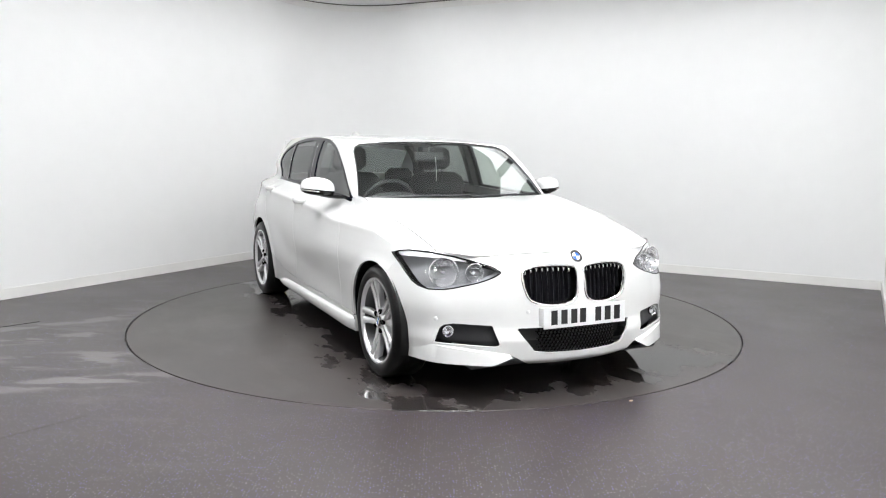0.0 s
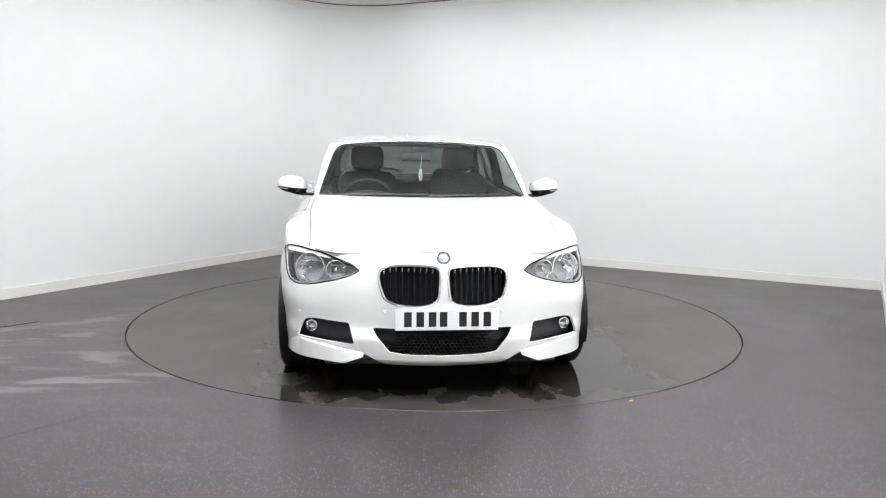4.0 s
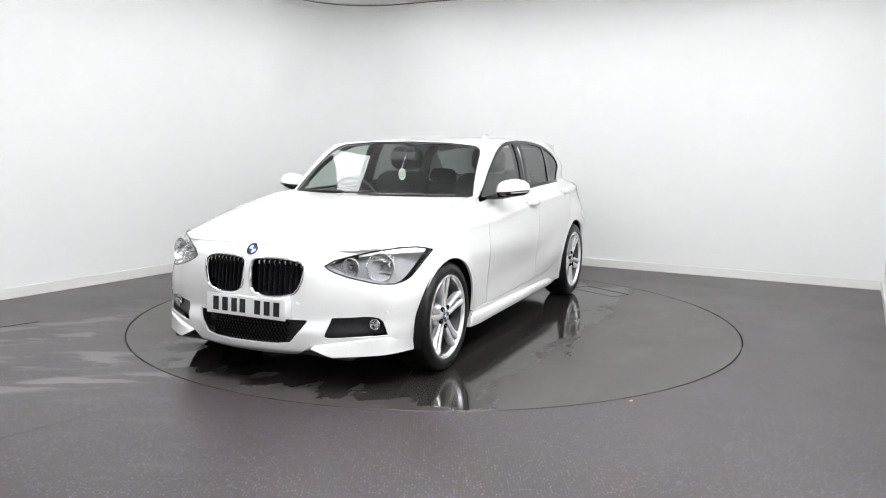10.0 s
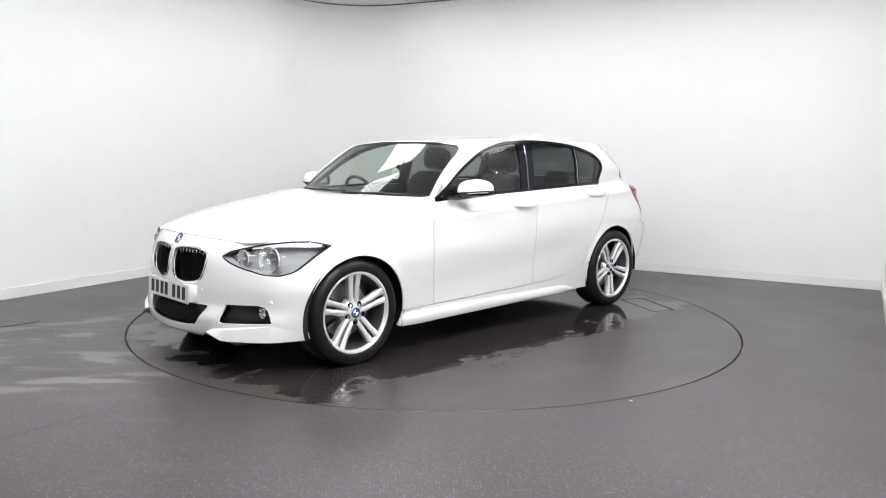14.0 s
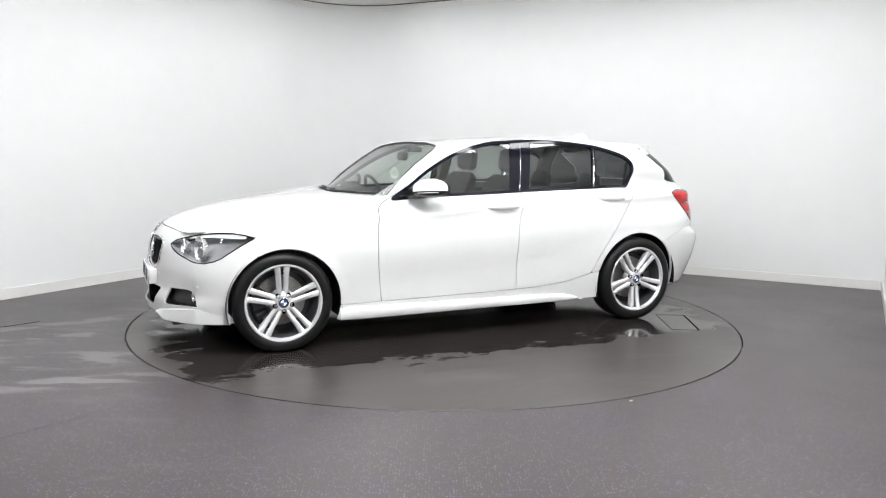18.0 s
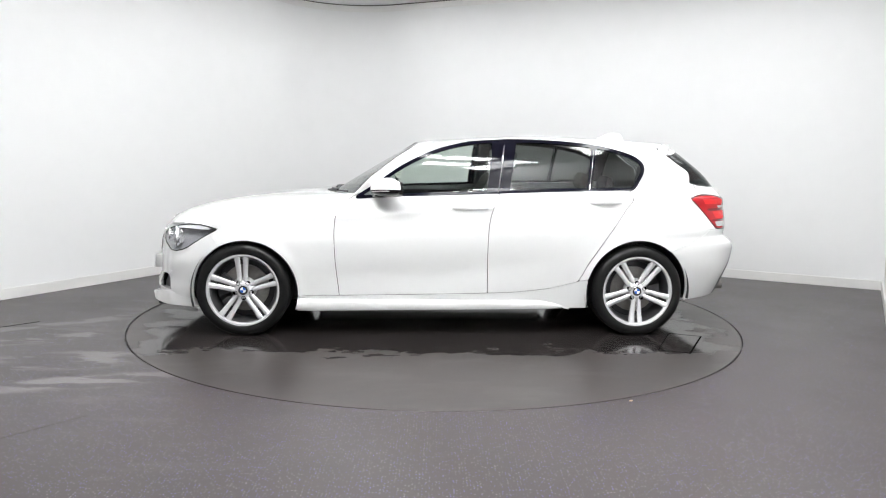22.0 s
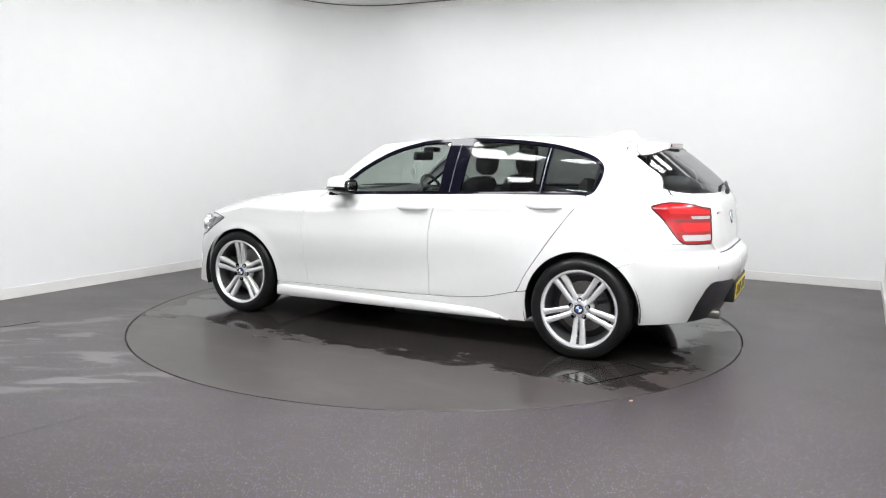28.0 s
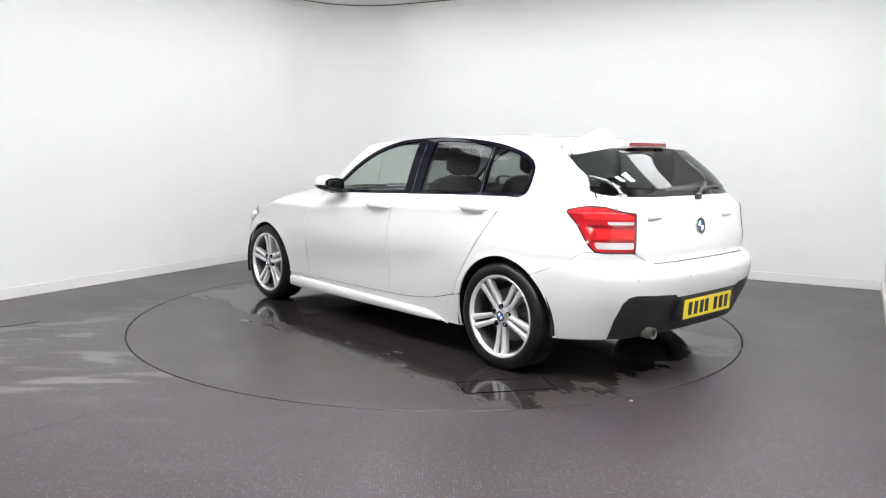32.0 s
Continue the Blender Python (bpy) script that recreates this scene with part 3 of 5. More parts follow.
REAR_DOOR = smooth_poly((-0.385, 0.965), (-0.334, 0.878), (-0.306, 0.763), (-0.298, 0.571), (-0.302, 0.36), (-0.301, 0.24), (-0.298, 0.12), (-0.70, 0.14), (-0.918, 0.370), (-0.997, 0.507), (-1.14, 0.72), (-1.246, 0.874), (-1.318, 0.99), (-1.2, 1.1), (-0.5, 1.1))
LAMP_OUTLINE = poly((0.424, 0.655), (0.45, 0.637), (0.482, 0.622), (0.54, 0.602), (0.593, 0.588), (0.65, 0.574), (0.692, 0.567), (0.757, 0.566), (0.79, 0.580), (0.806, 0.600), (0.819, 0.640), (0.832, 0.705), (0.835, 0.722), (0.815, 0.738), (0.79, 0.747), (0.734, 0.747), (0.622, 0.728), (0.53, 0.703), (0.465, 0.684))
TAIL_OUTLINE = smooth_poly((-1.730, 0.950), (-1.768, 0.968), (-1.83, 0.979), (-1.92, 0.975), (-2.01, 0.953), (-2.12, 0.925), (-2.14, 0.80), (-2.12, 0.740), (-2.00, 0.738), (-1.93, 0.744), (-1.89, 0.775), (-1.80, 0.880))


def arch(x, z, c, r):
    return np.hypot(x - c[0], z - c[1]) - r


ARCH_F, ARCH_R = ((1.330, 0.302), 0.350), ((-1.345, 0.312), 0.356)
HOLES = np.minimum(arch(FX, FZ, *ARCH_F), arch(FX, FZ, *ARCH_R))
BELOW_BONNET = np.where(FX > 0.55, FZ - bonnet_z(FX, FY), -1)
BEHIND_SCREEN = np.where(FZ > 0.90, FX - screen_x(FY, FZ), -1)
# over the bonnet's length the flank ends at the bonnet, behind it at the windscreen and the roof
TOPS = np.where(FX > 0.80, np.maximum(BELOW_BONNET, -1), np.maximum(np.minimum(BEHIND_SCREEN, np.where(FX > 0.45, FZ - bonnet_z(FX, FY), 1.0)), FZ - roof_z(FX, FY)))
IN_LAMP = np.where((FX > 1.3), LAMP_OUTLINE(FY, FZ), 1.0)
IN_TAIL = np.where((FX < -1.5) & (FY > 0.45), np.maximum(TAIL_OUTLINE(FX, FZ), 0.572 + 0.12 * np.clip(0.90 - FZ, -0.1, 0.16) - FY), 1.0)
IN_WINDOW = WINDOW(FX, FZ)


def keep_all(*fields):
    out = fields[0]
    for f in fields[1:]:
        out = np.maximum(out, f)
    return out


def both(name, keep, material, parent, label="", flange=0.012):
    bm = cut_sheet(FLANK, keep, flange, flip=True)
    other = mirrored(bm)
    return part(name, bm, material, parent, label), part(name, other, material, parent, label)


def inset(points, depth):
    """A sheet moved inward by a depth."""
    du, dv = np.gradient(points, axis=0), np.gradient(points, axis=1)
    n = np.cross(du, dv)
    n /= np.linalg.norm(n, axis=-1, keepdims=True) + 1e-9
    n *= np.sign((n * (points - np.array([0.0, 0.0, 0.6]))).sum(-1, keepdims=True))
    return points - n * depth


def whole(name, keep, material, parent, label="", flange=0.012, depth=0.0):
    """A panel that runs across the car's middle, as one piece."""
    bm = cut_sheet(inset(FLANK, depth) if depth else FLANK, keep, flange, flip=True)
    other = mirrored(bm)
    me = bpy.data.meshes.new("half")
    other.to_mesh(me)
    other.free()
    bm.from_mesh(me)
    mid = [v for v in bm.verts if abs(v.co.y) < 0.0008]
    for v in mid:
        v.co.y = 0.0
    bmesh.ops.remove_doubles(bm, verts=mid, dist=0.0006)
    return part(name, bm, material, parent, label)


DOOR_F, DOOR_R = FRONT_DOOR(FX, FZ), REAR_DOOR(FX, FZ)
SILLF = FZ - SILL_LINE(FX)
BOTTOM = curve((-2.3, 0.285), (-1.95, 0.265), (-1.70, 0.245), (-1.40, 0.20), (-0.98, 0.193), (0.0, 0.184), (0.96, 0.174), (1.4, 0.18), (1.70, 0.190), (1.95, 0.192), (2.02, 0.178), (2.12, 0.176))
LOW = np.maximum(BOTTOM(FX) - FZ, np.where(FX > 1.7, 0.176 + 0.064 * ease(FY, 0.26, 0.42) * (1 - ease(FY, 0.52, 0.60)) - FZ, -1.0))
FRONT_SPLIT = FX - (1.50 + 0.85 * (FZ - 0.61))
REAR_LINE = curve((-2.3, 0.676), (-2.085, 0.676), (-2.045, 0.738), (-1.87, 0.742), (-1.85, 0.728), (-1.781, 0.681), (-1.612, 0.606), (-1.5, 0.56))
IN_REAR = np.where(FX < -1.5, FZ - REAR_LINE(FX), 1.0)
KIDNEY_LOOP = ((0.022, 0.60), (0.023, 0.66), (0.05, 0.680), (0.15, 0.687), (0.25, 0.683), (0.312, 0.664), (0.326, 0.626), (0.314, 0.563), (0.282, 0.511), (0.19, 0.487), (0.09, 0.491), (0.034, 0.521))
KIDNEY = smooth_poly(*KIDNEY_LOOP)
INTAKE = poly((-0.36, 0.372), (0.36, 0.372), (0.335, 0.33), (0.275, 0.254), (0.20, 0.244), (0, 0.240), (-0.20, 0.244), (-0.275, 0.254), (-0.335, 0.33))
FOGBAY = poly((0.478, 0.388), (0.66, 0.398), (0.70, 0.391), (0.718, 0.374), (0.735, 0.335), (0.745, 0.300), (0.635, 0.293), (0.470, 0.283), (0.452, 0.290))
IN_FRONT = FX > 1.6
IN_KIDNEY = np.where(IN_FRONT, KIDNEY(FY, FZ), 1.0)
IN_INTAKE = np.where(IN_FRONT, INTAKE(FY, FZ), 1.0)
IN_FOG = np.where(IN_FRONT, FOGBAY(FY, FZ), 1.0)
DIFFUSER = poly((-0.1, 0.487), (0.325, 0.487), (0.345, 0.505), (0.62, 0.518), (0.655, 0.508), (0.677, 0.475), (0.682, 0.38), (0.670, 0.26), (0.665, 0.05), (-0.1, 0.05))
IN_DIFF = np.where(FX < -1.6, DIFFUSER(FY, FZ), 1.0)
GATE = poly((-0.2, 0.680), (0.47, 0.680), (0.51, 0.688), (0.60, 0.745), (0.635, 0.80), (0.642, 0.97), (0.618, 1.03), (0.612, 1.2), (0.57, 1.30), (0.4, 1.45), (-0.2, 1.45))
REARGLASS = poly((-0.2, 1.026), (0.570, 1.028), (0.607, 1.036), (0.624, 1.056), (0.628, 1.112), (0.620, 1.188), (0.602, 1.250), (0.50, 1.276), (0.40, 1.290), (0.15, 1.302), (-0.2, 1.304))
IN_REARGLASS = np.where(FX < -1.58, REARGLASS(FY, FZ), 1.0)
IN_GATE = np.where(FX < -1.58, np.minimum(GATE(FY, FZ), REARGLASS(FY, FZ)), 1.0)

SHUT = curve((0, 0.752), (0.335, 0.743), (0.42, 0.738), (0.507, 0.736), (0.56, 0.738), (0.60, 0.742), (0.66, 0.750))
body = new("body")
body.parent = car
FENDER_EDGE = curve((0.70, 0.690), (0.80, 0.706), (0.93, 0.716), (1.07, 0.722), (1.24, 0.716), (1.42, 0.704), (1.59, 0.694), (1.73, 0.688), (1.80, 0.690), (1.92, 0.62), (2.1, 0.5))


def sheet_top(x0, x1, nx, half, ny, zf):
    x = np.linspace(x0, x1, nx)[:, None] + np.zeros((1, ny))
    y = np.linspace(-half, half, ny)[None, :] + np.zeros((nx, 1))
    return np.stack([x, y, zf(x, y)], -1)


TOPS_B = sheet_top(0.50, 2.05, 130, 0.87, 140, bonnet_z)
BX, BY, BZ = TOPS_B[..., 0], TOPS_B[..., 1], TOPS_B[..., 2]
IN_BODY = np.where(np.abs(BY) < 0.66, -1.0, np.abs(BY) - flank_half(BX, BZ))
AHEAD = screen_x(BY, BZ) - BX + 0.004
EDGE = np.abs(BY) - FENDER_EDGE(BX)
LAMPCUT = np.where(BX > 1.3, LAMP_OUTLINE(np.abs(BY), BZ), 1.0)

bumper_keep = keep_all(np.where(FY < 0.66, FZ - SHUT(FY) + 0.0035, TOPS + 0.001), -(HOLES), -(IN_LAMP - 0.002), LOW, -FRONT_SPLIT + 0.0008, -IN_KIDNEY, -IN_INTAKE, -IN_FOG)
whole("front_bumper", bumper_keep, PAINT, body)
fender_keep = keep_all(TOPS, -HOLES, -(IN_LAMP - 0.002), LOW, FRONT_SPLIT + 0.0008, -(DOOR_F - GAP), np.where(FX > 0.5, -1.0, 1.0), np.where(FX < 0.99, SILL_LINE(FX) - FZ + GAP, -1.0), -IN_WINDOW)
for sgn, bmf in ((1, cut_sheet(FLANK, fender_keep, 0.012, True)), (-1, mirrored(cut_sheet(FLANK, fender_keep, 0.012, True)))):
    keep = keep_all(IN_BODY, AHEAD, -EDGE + 0.0030, -BY * sgn, -(LAMPCUT - 0.002), np.where(BX < 1.85, -1.0, 1.0))
    top = cut_sheet(TOPS_B, keep, 0.008)
    me = bpy.data.meshes.new("fender_top")
    top.to_mesh(me)
    top.free()
    bmf.from_mesh(me)
    part("front_fender", bmf, PAINT, body)
bonnet = cut_sheet(TOPS_B, keep_all(IN_BODY, EDGE + 0.0030, 0.80 - 0.33 * BY * BY + 0.040 - BX, -(LAMPCUT - 0.002), np.where((BX > 1.6) & (np.abs(BY) < 0.66), SHUT(np.abs(BY)) - BZ, -1.0)), 0.008)
part("bonnet", bonnet, PAINT, body)

both("front_door", keep_all(DOOR_F + GAP, SILL_LINE(FX) - FZ + GAP, -(IN_WINDOW), TOPS, np.where(FZ < 1.04, -1.0, 1.0)), PAINT, car)
both("rear_door", keep_all(DOOR_R + GAP, SILL_LINE(FX) - FZ + GAP, -(IN_WINDOW), TOPS, -HOLES, np.where(FZ < 1.04, -1.0, 1.0)), PAINT, car)
quarter = keep_all(TOPS, -HOLES, LOW, -(IN_TAIL - 0.002), -(IN_WINDOW), -(DOOR_R - GAP), -(DOOR_F - GAP), np.where(FX < 0.62, -1.0, 1.0), -(IN_REAR - 0.001), -(IN_GATE - 0.0015), np.where((FX > -0.90) & (FZ < 0.93), 1.0, -1.0), np.where(FX > -1.0, SILL_LINE(FX) - FZ + GAP, -1.0))
both("side_panel", quarter, PAINT, body)
both("sill", keep_all(SILLF + GAP, np.abs(FX) - 0.995, -HOLES, LOW), PAINT, body)
whole("rear_bumper", keep_all(IN_REAR + 0.0012, -HOLES, LOW, -(IN_TAIL - 0.002), -(IN_DIFF - 0.001)), PAINT, body)
whole("diffuser", keep_all(IN_DIFF + 0.002, LOW), BLACK, body, "matt black plastic")
whole("tailgate", keep_all(IN_GATE + 0.0015, TOPS, -(IN_TAIL - 0.002), -IN_REARGLASS, -(IN_REAR - 0.002)), PAINT, body)


def sheet_part(name, keep, material, parent, label="", depth=0.004, flange=0.0, sides=2):
    bm = cut_sheet(inset(FLANK, depth), keep, flange, True)
    if sides == 2:
        other = mirrored(bm)
        return part(name, bm, material, parent, label), part(name, other, material, parent, label)
    return part(name, bm, material, parent, label)


PILLAR_F = FX - (-0.30 - 0.13 * (FZ - 0.97))
PILLAR_R = FX - (-0.455 - 0.16 * (FZ - 0.97))
BAR = FX - (-1.015 - 0.14 * (FZ - 0.97))
front_pane = keep_all(IN_WINDOW + 0.021, -PILLAR_F)
rear_pane = keep_all(IN_WINDOW + 0.022, PILLAR_R, -(BAR - 0.016))
quarter_pane = keep_all(IN_WINDOW + 0.022, BAR + 0.016)
trim_keep = keep_all(IN_WINDOW - 0.001, -np.minimum(np.minimum(front_pane, rear_pane), quarter_pane), TOPS)
both("window_trim", trim_keep, PILLARBLACK, body, "gloss black window surround and pillar", 0.02)
for nm, kp, mt in (("front_door_window", front_pane, SIDEGLASS), ("rear_door_window", rear_pane, TINT), ("quarter_window", quarter_pane, TINT)):
    for ob in sheet_part(nm, kp, mt, car, depth=0.006):
        ob.visible_shadow = False
whole("rear_window", keep_all(IN_REARGLASS + 0.001, TOPS), REARTINT, body, "dark tinted rear screen", 0.0, 0.005).visible_shadow = False
# thin chrome tubes added to imitate glints along the pillar gap and quarter bar
for x0, lean, z0, z1 in ((-0.378, 0.145, 0.985, 1.300), (-1.015, 0.14, 1.005, 1.285)):
    for s in (1, -1):
        bm = bmesh.new()
        line = []
        for z in np.linspace(z0, z1, 12):
            x = x0 - lean * (z - 0.97)
            line.append((x, s * (float(flank_half(x, z)) + 0.0005), z))
        tube(bm, line, 0.0018, 6)
        part("pillar_glint", bm, CHROME, body, "thin chrome line added for the glint on the black pillar")
both("tail_light", keep_all(IN_TAIL, TOPS), REDLENS, car, "red rear lamp with a clear strip", 0.03)
for ob in sheet_part("headlight_lens", keep_all(IN_LAMP, TOPS - 0.02), LENS, car, "clear headlamp cover", depth=0.001):
    ob.visible_shadow = False

# roof and windscreen
TOPS_R = sheet_top(-1.85, 0.28, 150, 0.66, 90, roof_z)
RX, RY, RZ = TOPS_R[..., 0], TOPS_R[..., 1], TOPS_R[..., 2]
part("roof", cut_sheet(TOPS_R, keep_all(np.abs(RY) - flank_half(RX, RZ), RX - screen_x(RY, RZ), -1.66 - RX), 0.012), PAINT, body)
part("roof_end", cut_sheet(TOPS_R - np.array([0, 0, 0.004]), keep_all(np.abs(RY) - flank_half(RX, RZ) + 0.002, RX + 1.50, -1.70 - RX), 0.035), PAINT, body)
sy = np.linspace(-0.80, 0.80, 120)[None, :] + np.zeros((50, 1))
sz = np.linspace(0.92, 1.34, 50)[:, None] + np.zeros((1, 120))
SCR = np.stack([screen_x(sy, sz), sy, sz], -1)
SCREEN_LOOP = ((-0.703, 0.93), (0.703, 0.93), (0.697, 0.962), (0.619, 1.210), (0.606, 1.246), (0.582, 1.275), (0.540, 1.294), (0.3, 1.315), (0.0, 1.321), (-0.3, 1.315), (-0.540, 1.294), (-0.582, 1.275), (-0.606, 1.246), (-0.619, 1.210), (-0.697, 0.962))
SCREEN_EDGE = poly(*SCREEN_LOOP)
IN_SCREEN = SCREEN_EDGE(sy, sz)
scr_in = keep_all(np.abs(sy) - flank_half(SCR[..., 0], sz), sz - roof_z(SCR[..., 0], sy))
part("windscreen_frame", cut_sheet(SCR, keep_all(scr_in, -IN_SCREEN, 0.955 - sz), 0.012, True), PAINT, body)
glass = part("windscreen", cut_sheet(SCR - np.array([0.004, 0, 0.004]), keep_all(IN_SCREEN, scr_in), 0, True), GLASS, body)
glass.visible_shadow = False
bm = bmesh.new()
edge = [(0.700, 0.945)] + list(SCREEN_LOOP[2:]) + [(-0.700, 0.945)]
line = []
for (ya, za), (yb, zb) in zip(edge, edge[1:]):
    line += [(ya + (yb - ya) * k / 6, za + (zb - za) * k / 6) for k in range(6)]
tube(bm, [(float(screen_x(y, z)) - 0.001, y, z) for y, z in line], 0.0045, 6)
part("screen_seal", bm, BLACK, body, "thin black windscreen seal")

# dark inner lining that closes the body
LQ = spread(120)
LZ = np.linspace(0.20, 0.93, 30)
lin = np.stack([outline(LQ, np.full_like(LQ, z)) * np.array([0.93, 0.69, 1.0]) for z in LZ], 0)
bm = cut_sheet(lin, np.where(lin[..., 0] > 0.6, lin[..., 2] - bonnet_z(lin[..., 0], lin[..., 1]) + 0.06, -1.0), 0, True)
other = mirrored(bm)
me = bpy.data.meshes.new("lining_half")
other.to_mesh(me)
other.free()
bm.from_mesh(me)
box(bm, (-1.80, -0.58, 0.215), (1.90, 0.58, 0.235))
part("lining", bm, DASH, body, "dark interior lining and floor pan")


# ---- wheels ----
def wheel_parts(base):
    """An alloy wheel with five pairs of spokes; its outer face looks along +y."""
    R, rim = 0.315, 0.2435
    bm = bmesh.new()
    prof = [(rim - 0.012, -0.030), (rim, -0.004), (rim + 0.008, 0.0), (rim + 0.030, 0.004), (R - 0.022, -0.002), (R - 0.006, -0.016), (R, -0.034), (R + 0.0005, -0.10), (R, -0.186), (R - 0.010, -0.206), (R - 0.03, -0.218), (rim, -0.212), (rim - 0.012, -0.19)]
    lathe(bm, prof, 72, "y")
    for k in range(4):
        y0 = -0.052 - 0.036 * k
        lathe(bm, [(R + 0.001, y0 + 0.004), (R - 0.005, y0 + 0.003), (R - 0.005, y0 - 0.003), (R + 0.001, y0 - 0.004)], 72, "y")
    tyre = part("tyre", bm, RUBBER, base, "black low-profile tyre")
    bm = bmesh.new()
    lathe(bm, [(rim + 0.002, -0.022), (rim + 0.004, -0.010), (rim - 0.002, -0.003), (rim - 0.012, -0.004), (rim - 0.018, -0.012), (rim - 0.022, -0.022)], 72, "y")
    part("rim", bm, SILVER, base)
    # barrel behind the spokes, with its shade in the colour
    bm = bmesh.new()
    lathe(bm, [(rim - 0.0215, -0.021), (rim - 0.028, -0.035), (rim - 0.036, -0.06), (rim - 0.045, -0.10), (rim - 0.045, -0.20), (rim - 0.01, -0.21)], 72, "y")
    part("rim_barrel", bm, SHADEDALLOY, base, "inner barrel of the wheel, its shade put into the dark colour")
    for k in range(5):
        t = math.pi / 2 + 2 * math.pi * k / 5
        for s in (-1, 1):
            bm = bmesh.new()
            rows = []
            for r, off, wid, y, th in ((0.030, 0.015, 0.029, -0.030, 0.03), (0.065, 0.0185, 0.030, -0.026, 0.032), (0.11, 0.0215, 0.031, -0.024, 0.036), (0.16, 0.0245, 0.033, -0.020, 0.040), (0.20, 0.0275, 0.037, -0.014, 0.040), (rim - 0.008, 0.031, 0.044, -0.009, 0.03)):
                c = s * off
                rows.append([(r, c - wid / 2, y - 0.006), (r, c - wid / 2 + 0.006, y), (r, c + wid / 2 - 0.006, y), (r, c + wid / 2, y - 0.006), (r, c + wid / 2 - 0.003, y - th), (r, c - wid / 2 + 0.003, y - th)])
            rot = lambda p: (p[0] * math.cos(t) - p[1] * math.sin(t), p[2], p[0] * math.sin(t) + p[1] * math.cos(t))
            vs = [[bm.verts.new(rot(p)) for p in row] for row in rows]
            for a, b in zip(vs, vs[1:]):
                for i in range(6):
                    j = (i + 1) % 6
                    bm.faces.new((a[i], b[i], b[j], a[j]))
            bm.faces.new(vs[0])
            bm.faces.new(vs[-1][::-1])
            bmesh.ops.recalc_face_normals(bm, faces=bm.faces)
            part("spoke", bm, SILVER, base, angle=50)
    bm = bmesh.new()
    r = lathe(bm, [(0.085, -0.075), (0.078, -0.045), (0.066, -0.034), (0.052, -0.026), (0.040, -0.022), (0.034, -0.024)], 40, "y")
    cap(bm, r[-1], True)
    bmesh.ops.recalc_face_normals(bm, faces=bm.faces)
    part("hub", bm, SILVER, base)
    for k in range(5):
        t = math.pi / 2 + 2 * math.pi * (k + 0.5) / 5
        bm = bmesh.new()
        c = (0.056 * math.cos(t), 0, 0.056 * math.sin(t))
        rr = lathe(bm, [(0.0145, -0.034), (0.0145, -0.020), (0.012, -0.018), (0.012, -0.030)], 14, "y", c)
        cap(bm, rr[-1], True)
        bmesh.ops.recalc_face_normals(bm, faces=bm.faces)
        part("bolt", bm, SEAM, base, "dark recessed wheel bolt")
    badge(base, pose(0, -0.020, 0, -90, 0, 0), 0.031, "hub_badge")
    bm = bmesh.new()
    r = lathe(bm, [(0.02, -0.115), (0.158, -0.115), (0.158, -0.135), (0.02, -0.135)], 48, "y", closed=True)
    part("brake_disc", bm, STEEL, base, "grey steel brake disc")
    bm = bmesh.new()
    for i in range(9):
        a, b = radians(-38 + 8.4 * i), radians(-38 + 8.4 * (i + 1))
        pts = [(0.10, a), (0.178, a), (0.178, b), (0.10, b)]
        lo = [bm.verts.new((q * math.cos(w), -0.16, q * math.sin(w))) for q, w in pts]
        hi = [bm.verts.new((q * math.cos(w), -0.085, q * math.sin(w))) for q, w in pts]
        bm.faces.new(hi)
        for k in range(4):
            bm.faces.new((lo[k], lo[(k + 1) % 4], hi[(k + 1) % 4], hi[k]))
    bmesh.ops.remove_doubles(bm, verts=bm.verts, dist=0.0005)
    bmesh.ops.recalc_face_normals(bm, faces=bm.faces)
    part("brake_caliper", bm, SHADEDALLOY, base, "grey brake caliper")
    bm = bmesh.new()
    lathe(bm, [(0.02, -0.14), (0.205, -0.14), (0.205, -0.19), (0.02, -0.19)], 32, "y", closed=True)
    part("backing_plate", bm, BLACK, base)
    return base


def badge(parent, m, r, name="badge"):
    """A round emblem: dark ring, bright rim and a disc in blue and white quarters."""
    bm = bmesh.new()
    lathe(bm, [(r * 0.62, 0.0015), (r * 0.66, 0.0035), (r * 0.95, 0.0035), (r, 0.0015), (r, -0.002)], 40, "z")
    bmesh.ops.transform(bm, matrix=m, verts=bm.verts)
    ob = part(name, bm, INK, parent, "round emblem with a dark ring")
    for k in range(4):
        bm = bmesh.new()
        c = bm.verts.new((0, 0, 0.003))
        arc = [bm.verts.new((r * 0.63 * math.cos(math.pi / 2 * (k + i / 8)), r * 0.63 * math.sin(math.pi / 2 * (k + i / 8)), 0.003)) for i in range(9)]
        for a, b in zip(arc, arc[1:]):
            bm.faces.new((c, a, b))
        bmesh.ops.transform(bm, matrix=m, verts=bm.verts)
        part("quarter", bm, BADGEW if k % 2 else BLUE, ob, smooth=False)
    bm = bmesh.new()
    lathe(bm, [(r * 0.96, 0.003), (r * 0.99, 0.0048), (r * 1.04, 0.0040), (r * 1.06, 0.0)], 40, "z")
    bmesh.ops.transform(bm, matrix=m, verts=bm.verts)
    part("rim_ring", bm, CHROME, ob)
    return ob


